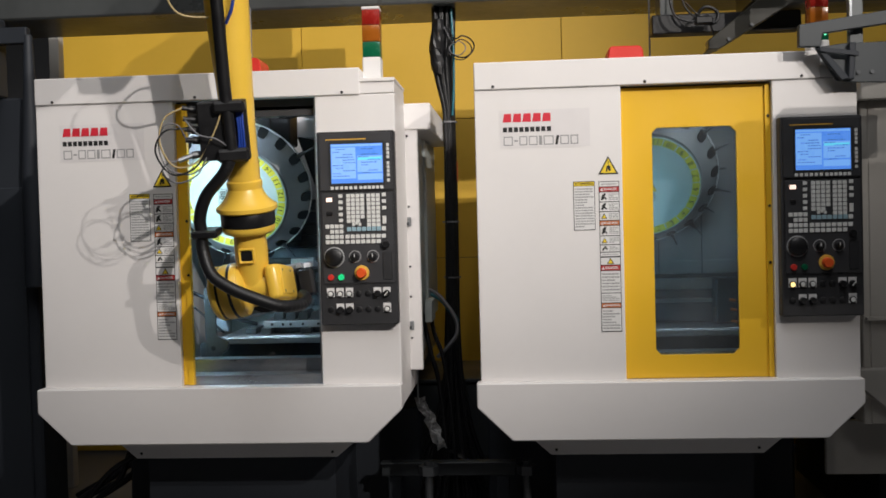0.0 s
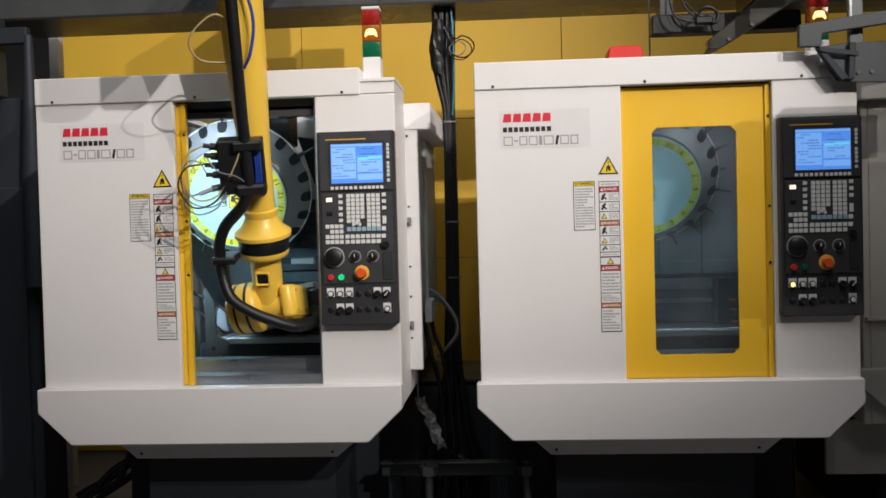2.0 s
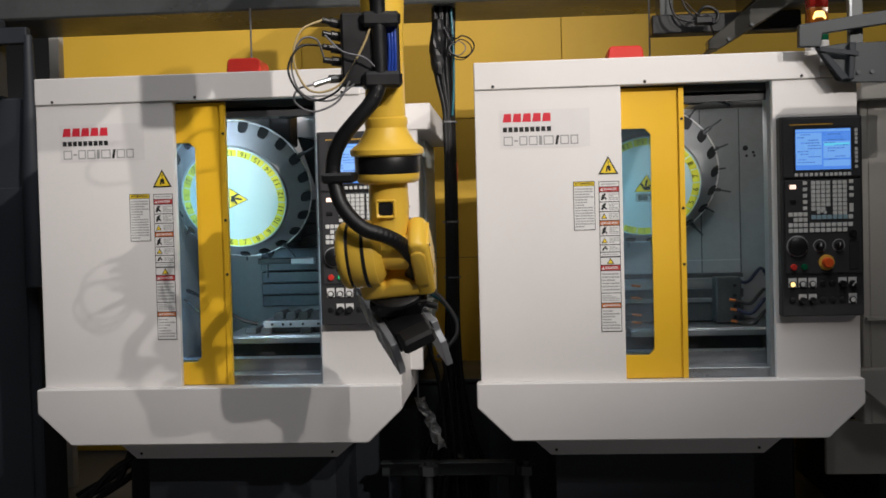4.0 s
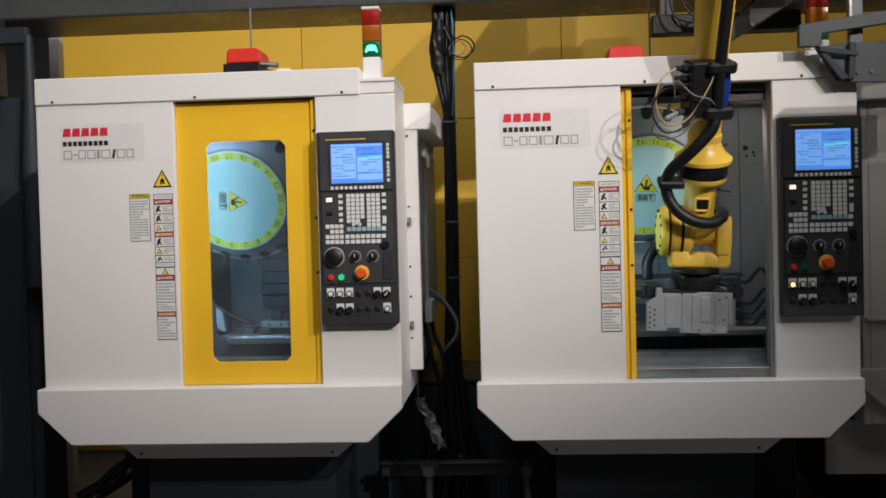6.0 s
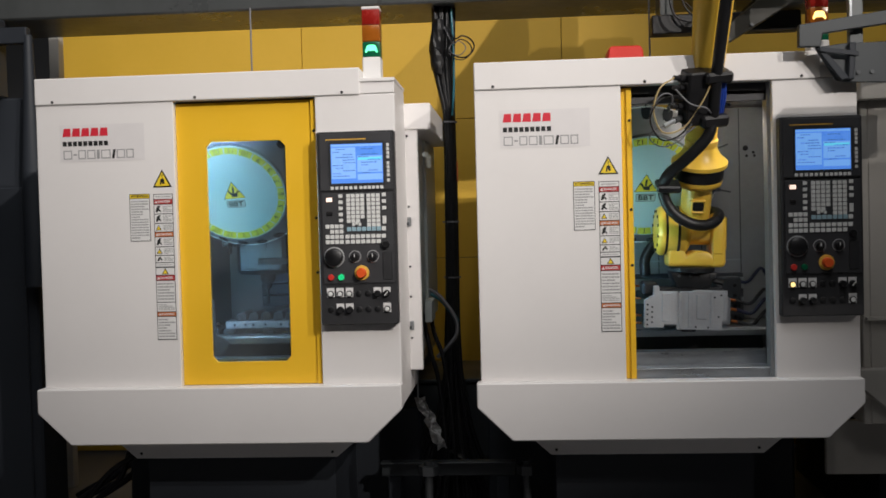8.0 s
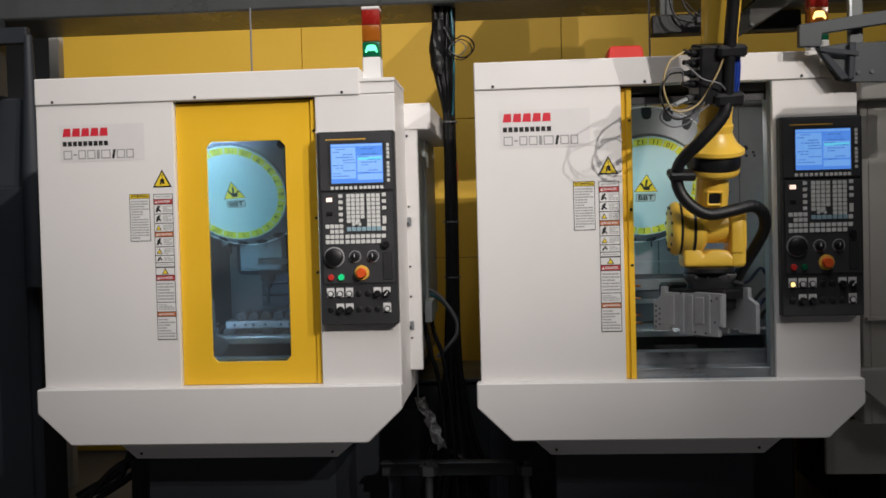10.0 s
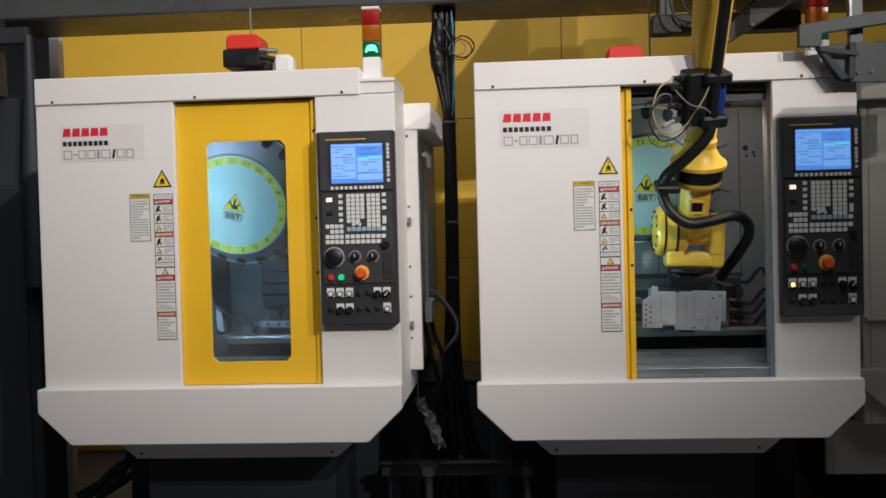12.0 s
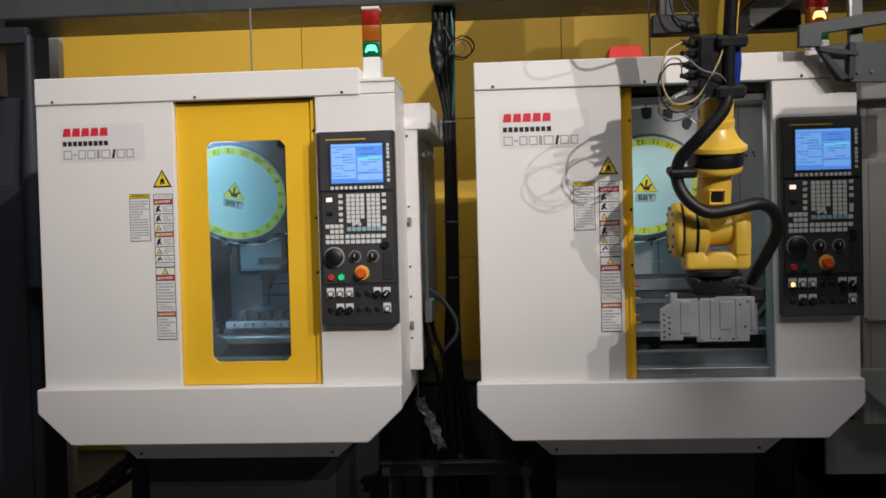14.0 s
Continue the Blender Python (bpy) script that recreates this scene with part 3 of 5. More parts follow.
def machine(ox, name, green, moving):
    mc = thing("machining_center", (ox, 0, 0), "white and yellow drilling machine with its own control panel", "machine tool", "row of machines")
    mc["green"] = green
    mc["lit"] = moving
    # front sheet with the door opening
    part("front_panel", box(0, 0.572, 0.0, 0.03, 0.80, 2.036, 0.003), WHITE, mc, "white painted front sheet")
    part("front_panel", box(1.150, 1.470, 0.0, 0.03, 0.80, 2.036, 0.003), WHITE, mc)
    part("top_cover", prism([(0, 2.034), (1.334, 2.034), (1.334, 2.142), (0, 2.142)], -0.008, 0.30, 0.004), WHITE, mc, "white box cover along the top")
    for x in (0.075, 0.665, 1.262):
        screw(mc, x, -0.0085, 2.046)
    part("lamp_base", box(1.327, 1.470, 0.0, 0.35, 2.038, 2.096, 0.003), WHITE, mc)
    part("lamp_ledge", box(1.323, 1.473, -0.006, 0.35, 2.084, 2.099, 0.002), WHITE, mc)
    part("chip_tray", prism([(-0.016, 0.784), (0.121, 0.652), (1.334, 0.652), (1.472, 0.784), (1.472, 0.880), (-0.016, 0.880)], -0.045, 0.028, 0.004), WHITE, mc, "white tray front with slanted lower corners")
    part("tray_back", prism([(0.0, 0.784), (0.125, 0.66), (1.33, 0.66), (1.468, 0.784), (1.468, 0.870), (0.0, 0.870)], 0.028, 0.62), WHITE, mc)
    part("base_strip", prism([(0.20, 0.60), (1.24, 0.60), (1.155, 0.530), (0.278, 0.530)], 0.245, 0.32, 0.003), WHITE, mc)
    for x in (0.30, 1.135):
        screw(mc, x, 0.244, 0.552)
    part("plinth", box(0.30, 1.13, 0.33, 1.9, 0.0, 0.60), DARK, mc, "dark machine base")
    part("coolant_tank", box(-0.01, 1.45, 0.9, 2.0, 0.05, 0.62, 0.01), DARK, mc)
    # sides, back and roof sheets
    part("side_panel", box(0.0, 0.025, 0.03, 1.95, 0.80, 2.04), WHITE, mc)
    part("side_panel", box(1.445, 1.470, 0.03, 0.36, 0.80, 2.04), WHITE, mc)
    part("side_panel", box(1.420, 1.445, 0.03, 1.95, 0.80, 2.04), INNER, mc)
    part("back_panel", box(0.025, 1.42, 1.90, 1.95, 0.70, 2.04), INNER, mc)
    part("roof_panel", box(0.0, 1.445, 0.30, 0.62, 2.02, 2.04), WHITE, mc)
    part("roof_panel", box(0.0, 0.42, 0.62, 1.95, 2.02, 2.04), WHITE, mc)
    part("roof_panel", box(0.98, 1.445, 0.62, 1.95, 2.02, 2.04), WHITE, mc)
    # service cabinet on the flank
    part("corner_post", box(1.437, 1.522, 0.36, 0.40, 0.880, 2.035, 0.004), WHITE, mc)
    part("flank_cover", prism([(1.450, 1.922), (1.583, 1.922), (1.583, 2.034), (1.450, 2.034)], 0.352, 1.42, 0.004), WHITE, mc)
    part("flank_door", box(1.447, 1.500, 0.41, 0.85, 0.93, 1.915, 0.003), SIDEGREY, mc)
    part("flank_door", box(1.447, 1.512, 0.86, 1.40, 1.05, 1.915, 0.003), SIDEGREY, mc)
    part("flank_box", box(1.512, 1.545, 0.62, 0.80, 1.06, 1.16, 0.003), SIDEGREY, mc)
    for z in (1.985, 1.895, 1.59, 1.33, 1.20, 1.02):
        screw(mc, 1.478, 0.3585, z, 0.005)
    for z in (1.525, 1.075):
        lt = part("latch", box(1.472, 1.488, 0.350, 0.362, z - 0.020, z + 0.020, 0.003), STEEL, mc, "chrome latch")
        part("lever", box(1.464, 1.479, 0.343, 0.351, z - 0.016, z - 0.002, 0.002), STEELD, lt)
    # work chamber
    part("chamber_wall", box(0.40, 0.42, 0.06, 1.30, 0.90, 2.0), INNER, mc)
    part("chamber_wall", box(1.30, 1.32, 0.06, 1.30, 0.90, 2.0), INNER, mc)
    part("chamber_back", box(0.42, 1.30, 1.28, 1.30, 0.90, 2.02), INNER, mc)
    for k in range(9):
        part("bellows_slat", box(0.60, 1.24, 1.235 - 0.006 * (k % 2), 1.28, 1.10 + k * 0.062, 1.158 + k * 0.062, 0.004), STEELD, mc)
    part("chamber_roof", box(0.42, 1.30, 0.045, 0.14, 1.990, 2.005), DARK, mc)
    if moving:
        part("white_duct", box(0.925, 1.045, 0.70, 0.85, 1.93, 2.16, 0.006), LABEL, mc)
    if moving:
        part("motor_housing", box(0.80, 0.895, 0.68, 0.86, 1.90, 2.12, 0.008), BLACK, mc)
    part("wire", tube([(0.84, 0.5, 2.03), (0.93, 0.48, 2.005), (1.02, 0.5, 2.02), (1.10, 0.52, 2.0)], 0.006, 20, 8), RUBBER, mc, "", 60)
    if moving:
        gd = part("tool_guard", prism([(0.945, 1.93), (1.03, 1.91), (1.045, 1.72), (1.035, 1.66), (0.99, 1.80)], 0.60, 0.80, 0.006), BLACK, mc, "black angled guard")
    if moving:
        part("inner_bracket", prism([(0.590, 0.955), (0.640, 0.955), (0.690, 1.00), (0.690, 1.03), (0.640, 1.06), (0.635, 1.20), (0.60, 1.26), (0.590, 1.26)], 0.27, 0.285, 0.003), STEELD, mc)
        part("bracket_hole", rod((0.625, 0.268, 1.00), (0.625, 0.272, 1.00), 0.010, 14), BLACK, mc)
        part("splash_bar", box(0.745, 0.90, 0.60, 0.63, 1.345, 1.372, 0.004), BLACK, mc)
        part("splash_bar", box(0.90, 1.01, 0.595, 0.625, 1.343, 1.372, 0.004), ALU, mc)
    for zz, xx in ((1.82, 1.20), (1.80, 1.235), (1.785, 1.205), (1.785, 1.24)):
        part("wall_plug", rod((xx, 1.276 if moving else 0.694, zz), (xx, 1.282 if moving else 0.702, zz), 0.012 if xx == 1.20 else 0.006, 14), BLACK, mc)
    if not moving:
        cv = part("inner_cover", box(0.42, 1.30, 0.700, 0.712, 1.045, 2.005, 0.002), INNER, mc, "plain grey sheet cover behind the turret")
        for xx in (0.80, 0.995, 1.17):
            part("seam", box(xx, xx + 0.004, 0.697, 0.700, 1.05, 2.0), STEELD, cv)
        part("seam", box(0.43, 1.17, 0.6965, 0.700, 1.312, 1.316), STEEL, cv)
    part("lintel", box(0.572, 1.150, 0.045, 0.07, 1.965, 2.036), PANEL, mc)
    part("jamb", box(1.138, 1.150, 0.032, 0.10, 0.882, 2.036), INNER, mc, "grey door jamb")
    part("sill_plate", prism([(0.42, 0.874), (1.30, 0.874), (1.30, 0.916), (0.42, 0.916)], 0.05, 0.15, 0.002), STEEL, mc)
    part("sill_riser", box(0.42, 1.30, 0.15, 0.16, 0.905, 0.962), STEEL, mc)
    part("sill_plate", box(0.42, 1.30, 0.15, 0.24, 0.962, 0.968), STEEL, mc)
    part("chamber_floor", box(0.42, 1.30, 0.18, 1.28, 0.88, 0.90), STEELD, mc)
    # stack light
    sl = part("stack_light", box(1.330, 1.404, 0.11, 0.19, 2.099, 2.200, 0.004), LABEL, mc, "red, amber and green signal tower")
    cx, cy = 1.369, 0.15

    def lens(z0, z1, m, lab):
        b = box(1.3315, 1.4035, cy - 0.036, cy + 0.036, z0, z1 + 0.001, 0.003, seg=2)
        part("lens", b, m, sl, lab, 50)

    def core(z, m, lab):
        """Added glowing plate for a lit lamp; it turns about the tower's axis."""
        b = prism([(-0.014, -0.006), (0.014, -0.006), (0.022, -0.016), (0.026, -0.010), (0.018, 0.014), (0.010, 0.018), (-0.010, 0.018), (-0.018, 0.014), (-0.026, -0.010), (-0.022, -0.016)], -0.0385, -0.030, 0.0015)
        return part("lamp_glow_plate", b, m, sl, lab, at=Matrix.Translation((cx - 0.001, cy, z)))
    lens(2.200, 2.262, GREENLENS, "green lens")
    lens(2.264, 2.330, AMBERLENS, "amber lens")
    lens(2.332, 2.394, REDLENS, "red lens")
    cores = (core(2.232, GREENGLOW, "glowing plate for the lit green lamp"), core(2.297, AMBERGLOW, "glowing plate for the lit amber lamp"))
    part("cap", box(1.330, 1.405, 0.112, 0.188, 2.394, 2.406, 0.003), LABEL, sl)
    sticker_set(mc)
    control_panel(mc)
    # sliding door with its window
    win = [(0.693, 0.995), (0.715, 0.972), (0.997, 0.972), (1.019, 0.995), (1.019, 1.845), (0.997, 1.868), (0.713, 1.868), (0.693, 1.848)]
    dr = part("sliding_door", prism([(0.572, 0.881), (1.148, 0.881), (1.148, 2.026), (0.572, 2.026)], 0.030, 0.044, 0.0, holes=[win]), YELLOW, mc, "yellow sliding door with a tall window")
    part("window_pane", prism([(x + (0.008 if x < 0.85 else -0.008) * -1, z + (0.008 if z > 1.4 else -0.008)) for x, z in win], 0.0445, 0.048), GLASS, dr).visible_shadow = False
    part("door_edge", box(1.128, 1.148, 0.020, 0.030, 0.881, 2.026), YELLOW, dr)
    for z in (1.90, 1.55, 1.33):
        screw(dr, 1.139, 0.0195, z)
    # spindle head with motor, moving up and down
    hd = part("spindle_head", box(0.60, 0.84, 0.76, 1.15, 1.42, 1.75, 0.02), STEELD, mc, "dark spindle head with red-capped motor")
    part("spindle_nose", turned([(0, 1.27), (0.006, 1.27), (0.006, 1.345), (0.018, 1.35), (0.022, 1.375), (0.034, 1.385), (0.040, 1.42), (0, 1.43)], Matrix.Translation((0.72, 0.88, 0)), 24), STEELD, hd, "", 40)
    part("column", box(0.64, 0.80, 0.82, 1.00, 1.75, 2.20, 0.01), STEELD, hd)
    part("motor", box(0.575, 0.750, 0.72, 0.92, 2.165, 2.250, 0.008), BLACK, hd, "black motor body")
    part("motor_cap", prism([(0.592, 2.250), (0.757, 2.250), (0.753, 2.302), (0.738, 2.318), (0.606, 2.318), (0.595, 2.302)], 0.72, 0.90, 0.006), RED, hd, "red motor cap")
    part("connector", rod((0.75, 0.74, 2.245), (0.835, 0.74, 2.235), 0.012, 12), STEEL, hd)
    part("connector", rod((0.75, 0.74, 2.215), (0.82, 0.74, 2.195), 0.014, 12), BLACK, hd)
    part("cable_duct", box(0.80, 0.90, 0.76, 0.86, 2.13, 2.225, 0.02), LABEL, hd)
    # coolant nozzles
    if moving:
        part("nozzle", tube([(0.60, 0.70, 1.52), (0.60, 0.66, 1.46), (0.605, 0.64, 1.40)], 0.010, 10, 8), BLACK, mc, "", 60)
    if moving:
        part("nozzle_block", box(0.56, 0.63, 0.66, 0.74, 1.43, 1.49, 0.006), STEELD, mc)
    # work table with fixture
    tb = part("work_table", box(0.63, 1.28, 0.36, 0.74, 1.008, 1.040, 0.004), STEEL, mc, "machined steel work table")
    part("table_skirt", box(0.63, 1.28, 0.345, 0.36, 1.008, 1.034, 0.002), STEEL, tb)
    part("bed_rail", box(0.52, 1.20, 0.42, 0.70, 0.90, 1.005), STEELD, tb)
    return mc, dr, hd, tb, cores


def fixture_left(tb):
    """A toothed clamping rail on the table."""
    part("fixture_rail", box(0.80, 1.22, 0.45, 0.475, 1.066, 1.096, 0.002), ALU, tb, "drilled aluminium rail")
    for x in (0.84, 0.89, 0.925, 0.98, 1.05, 1.09, 1.13, 1.19):
        part("hole", turned([(0, 0.0015), (0.006, 0.0015), (0.006, 0), (0, 0)], Matrix.Translation((x, 0.4495, 1.081)) @ Matrix.Rotation(radians(90), 4, "X"), 12), BLACK, tb)
    for k in range(7):
        x = 0.84 + k * 0.056
        part("clamp_tooth", prism([(x, 1.100), (x + 0.046, 1.100), (x + 0.046, 1.124), (x + 0.036, 1.138), (x + 0.004, 1.130)], 0.48, 0.62, 0.002), STEELD, tb)
    for x in (0.72, 0.79, 0.97, 1.14):
        part("fixture_foot", box(x, x + 0.05, 0.44, 0.60, 1.040, 1.066, 0.003), STEELD, tb)
    part("fixture_block", box(0.80, 1.22, 0.478, 0.66, 1.040, 1.100, 0.003), STEELD, tb)
    part("probe", prism([(0.575, 1.05), (0.635, 1.05), (0.625, 1.15), (0.60, 1.165), (0.590, 1.15)], 0.46, 0.50, 0.003), INNER, tb)
    part("hose", tube([(0.44, 0.5, 1.24), (0.56, 0.47, 1.19), (0.68, 0.47, 1.11), (0.76, 0.5, 1.08)], 0.009, 16, 8), RUBBER, tb, "", 60)
    part("hose", tube([(0.44, 0.46, 1.20), (0.54, 0.45, 1.12), (0.62, 0.45, 1.05)], 0.005, 16, 8), RUBBER, tb, "", 60)


def fixture_right(tb):
    """A tall clamping block with hoses at its flank."""
    part("fixture_wall", box(0.63, 1.16, 0.60, 0.66, 1.045, 1.26, 0.004), STEELD, tb)
    part("fixture_ledge", box(0.63, 1.16, 0.588, 0.600, 1.190, 1.240, 0.003), STEEL, tb)
    part("fixture_ledge", box(0.63, 1.16, 0.592, 0.600, 1.130, 1.150, 0.002), STEEL, tb)
    part("fixture_block", box(1.02, 1.13, 0.50, 0.66, 1.045, 1.245, 0.006), STEELD, tb)
    for z in (1.07, 1.12, 1.165, 1.21):
        part("clamp_pin", rod((1.10, 0.497, z), (1.10, 0.512, z), 0.008, 10), BLACK, tb)
    for z, y in ((1.265, 0.56), (1.175, 0.50), (1.135, 0.48), (1.085, 0.47)):
        part("air_hose", tube([(1.10, y - 0.01, z - 0.03), (1.16, y - 0.02, z - 0.045), (1.20, y - 0.02, z - 0.005), (1.23, y, z + 0.015), (1.265, y + 0.03, z - 0.03), (1.285, y + 0.05, z - 0.09)], 0.008, 22, 8), NAVY if z in (1.265, 1.135) else RUBBER, tb, "", 60)
        part("air_fitting", rod((1.075, y - 0.012, z - 0.026), (1.105, y - 0.012, z - 0.032), 0.006, 8), LABORG, tb)
    for z in (1.215, 1.16, 1.085, 1.05):
        part("brass_pin", rod((0.66, 0.56, z), (0.70, 0.55, z - 0.004), 0.005, 8), LABORG, tb)


left_machine, left_door, left_head, left_table, left_cores = machine(MX[0], "left", GREENBUTTON, True)
right_machine, right_door, right_head, right_table, right_cores = machine(MX[1], "right", GREENLENS, False)
fixture_left(left_table)
fixture_right(right_table)
left_turret, right_turret = turret(left_machine), turret(right_machine)
for ob in (left_machine, right_machine):
    del ob["green"], ob["lit"]
# added lights for disc, chamber and sill; the right upper one imitates hall light
for ox, disc, top, sill in ((MX[0], 1.7, 2.7, 1.9), (MX[1], 0.9, 0.9, 0.55)):
    lit_left = ox < -1
    lamp("machine_inner_light", "AREA", (ox + 0.50, 0.10, 1.45), (ox + 0.80, 0.50, 1.62), disc, (0.52, 0.93, 1.0), 0.12)
    lamp("machine_inner_light", "AREA", (ox + (0.62 if lit_left else 1.02), 0.11, 1.96), (ox + (0.85 if lit_left else 1.02), 0.70, 1.30), top, (0.62, 0.80, 1.0) if lit_left else (1.0, 0.97, 0.95), 0.10)
    lamp("machine_inner_light", "AREA", (ox + 0.47, 0.22, 1.30), (ox + 0.66, 0.36, 1.00), sill, (0.36, 0.68, 1.0), 0.10)


# coolant that splashes on the left fixture: droplets and short streaks
rnd = random.Random(12)
bms = bmesh.new()
for k in range(520):
    a, d = rnd.uniform(0, 6.283), abs(rnd.gauss(0, 0.065))
    p = Vector((d * math.cos(a) * 1.5, d * math.sin(a) * 0.7, rnd.uniform(-0.03, 0.12) * math.exp(-d * 6)))
    r = rnd.uniform(0.0005, 0.0016)
    bmesh.ops.create_icosphere(bms, subdivisions=1, radius=r, matrix=Matrix.Translation(p) @ Matrix.Rotation(rnd.uniform(-0.7, 0.7), 4, "Y") @ Matrix.Diagonal((1, 1, rnd.uniform(1, 10), 1)))
bmesh.ops.scale(bms, vec=(0.45, 0.6, 0.6), verts=bms.verts[:])
spray = solo("coolant_spray", bms, mat("coolant_water", (0.75, 0.80, 0.82), 0.15, 0, 0.02, 20), "white splash of coolant droplets over the fixture", "water spray", kind="stuff", smooth=80)

# ---- the handling robot. Its space: origin on the forearm's axis at the bell's widest ring, z up along the forearm, x to the right, -y to the front ----
rb = thing("industrial_robot", (0, -0.5, 1.6), "yellow industrial robot arm with black hoses", "robot")
part("forearm", turned([(0, 0.062), (0.060, 0.062), (0.066, 0.085), (0.066, 0.10), (0.060, 0.105), (0.060, 0.30), (0.066, 0.45), (0.078, 0.70), (0.086, 0.95), (0.088, 1.15), (0.0, 1.18)], None, 40), ROBOT, rb, "tapered yellow forearm", 35)
part("bell", turned([(0, -0.012), (0.105, -0.012), (0.1125, -0.006), (0.1125, 0.008), (0.104, 0.014), (0.085, 0.030), (0.070, 0.055), (0.062, 0.075), (0, 0.08)], None, 48), ROBOT, rb, "flared yellow bell", 35)
part("band", turned([(0, -0.064), (0.098, -0.064), (0.1, -0.060), (0.1, -0.015), (0.098, -0.011), (0, -0.011)], None, 48), BLACK, rb, "black rubber seal band", 35)
part("flange", turned([(0, -0.094), (0.085, -0.094), (0.094, -0.088), (0.098, -0.078), (0.098, -0.065), (0, -0.063)], None, 48), ROBOT, rb, "", 35)
nk = part("neck", turned([(0, -0.30), (0.055, -0.30), (0.060, -0.22), (0.062, -0.16), (0.060, -0.094), (0, -0.093)], None, 40), ROBOT, rb, "", 35)
part("cover_rim", prism([(-0.033, -0.199), (0.029, -0.199), (0.029, -0.141), (-0.033, -0.141)], -0.072, -0.040, 0.006, holes=[[(-0.024, -0.190), (0.020, -0.190), (0.020, -0.150), (-0.024, -0.150)]]), ROBOT, nk)
part("cover_plate", box(-0.024, 0.020, -0.066, -0.055, -0.190, -0.150, 0.002), BLACK, nk)
part("elbow_cap", turned([(0, -0.14), (0.09, -0.14), (0.10, -0.12), (0.10, 0.12), (0.09, 0.14), (0, 0.14)], Matrix.Translation((0, 0.03, 1.27)) @ Matrix.Rotation(radians(90), 4, "Y"), 32), ROBOT, rb, "", 35)
part("elbow", box(-0.12, 0.12, -0.10, 0.16, 1.12, 1.42, 0.04, seg=2), ROBOT, rb, "yellow elbow housing")
PIV = Vector((0.0, 0.0, -0.305))
part("pivot", rod(PIV + Vector((-0.06, 0, 0)), PIV + Vector((0.06, 0, 0)), 0.058, 32), ROBOT, rb, "", 35)
# wrist yoke, its space: origin at the pivot, hand along -z, pivot axis x
yk = part("wrist", turned([(0, 0.040), (0.100, 0.040), (0.104, 0.046), (0.104, 0.110), (0.100, 0.116), (0, 0.116)], Matrix.Rotation(radians(-90), 4, "Y"), 56), ROBOT, rb, "yellow wrist yoke", 35)
part("wrist_cap", turned([(0, 0.030), (0.088, 0.030), (0.098, 0.022), (0.104, 0.012), (0.104, 0), (0, 0)], Matrix.Translation((-0.126, 0, 0)) @ Matrix.Rotation(radians(-90), 4, "Y"), 56), ROBOT, yk, "", 35)
part("seal_ring", rod((-0.127, 0, 0), (-0.115, 0, 0), 0.0995, 56), BLACK, yk)
part("seal_ring", rod((-0.078, 0, 0), (-0.067, 0, 0), 0.1055, 56), BLACK, yk)
bolt = mesh_of(rod((-0.160, 0, 0), (-0.150, 0, 0), 0.0065, 8), BLACK)
for k in range(12):
    a = 2 * math.pi * (k + 0.5) / 12
    o = new("bolt", bolt)
    o.parent, o.matrix_basis = yk, Matrix.Translation((0, 0.083 * math.cos(a), 0.083 * math.sin(a)))
screw_head = mesh_of(rod((-0.040, 0, 0), (-0.034, 0, 0), 0.006, 8), BLACK)
part("collar", turned([(0, 0.02), (0.070, 0.02), (0.092, 0.034), (0.096, 0.041), (0, 0.041)], Matrix.Rotation(radians(-90), 4, "Y"), 48), ROBOT, yk, "", 35)
for k in range(10):
    a = 2 * math.pi * (k + 0.25) / 10
    o = new("screw_head", screw_head)
    o.parent, o.matrix_basis = yk, Matrix.Translation((0.002, 0.078 * math.cos(a), 0.078 * math.sin(a)))
part("side_arm", prism([(0.062, -0.150), (0.116, -0.150), (0.124, -0.130), (0.124, 0.050), (0.110, 0.076), (0.076, 0.080), (0.062, 0.062)], -0.066, 0.066, 0.016, seg=4), ROBOT, yk, "", 40)
part("end_cover", box(0.1180, 0.128, -0.050, 0.050, -0.075, 0.058, 0.004, seg=2), ROBOT, yk, "", 40)
for cy_, cz_ in ((-0.040, -0.062), (0.040, -0.062), (-0.040, 0.046), (0.040, 0.046)):
    part("cover_screw", rod((0.127, cy_, cz_), (0.1295, cy_, cz_), 0.005, 10), STEELD, yk)
part("arm_cover", prism([(0.066, -0.095), (0.112, -0.095), (0.112, 0.030), (0.100, 0.046), (0.078, 0.046), (0.066, 0.034)], -0.072, -0.062, 0.006, seg=3), ROBOT, yk, "", 40)
part("cross_bar", prism([(-0.112, -0.070), (-0.112, -0.138), (-0.104, -0.148), (0.112, -0.148), (0.122, -0.138), (0.122, -0.110), (0.070, -0.100), (0.050, -0.082), (-0.012, -0.082), (-0.036, -0.102), (-0.046, -0.07)], -0.064, 0.064, 0.012, seg=3), ROBOT, yk, "", 40)
tf = part("tool_flange", turned([(0, -0.172), (0.090, -0.172), (0.094, -0.168), (0.094, -0.153), (0.088, -0.149), (0, -0.148)], Matrix.Translation((-0.006, 0, 0)), 40), BLACK, yk, "black tool flange", 35)
part("tool_changer", prism([(-0.098, -0.173), (0.090, -0.173), (0.082, -0.198), (0.066, -0.214), (0.060, -0.235), (-0.076, -0.235), (-0.080, -0.214), (-0.092, -0.198)], -0.062, 0.062, 0.005, seg=2), BLACK, tf, "", 40)
for x in (-0.066, -0.022, 0.022, 0.062):
    part("cap_screw", rod((x, -0.066, -0.186), (x, -0.060, -0.186), 0.006, 10), STEELD, tf)
part("sensor_plug", rod((0.070, -0.04, -0.205), (0.115, -0.05, -0.215), 0.010, 12), BLACK, tf)
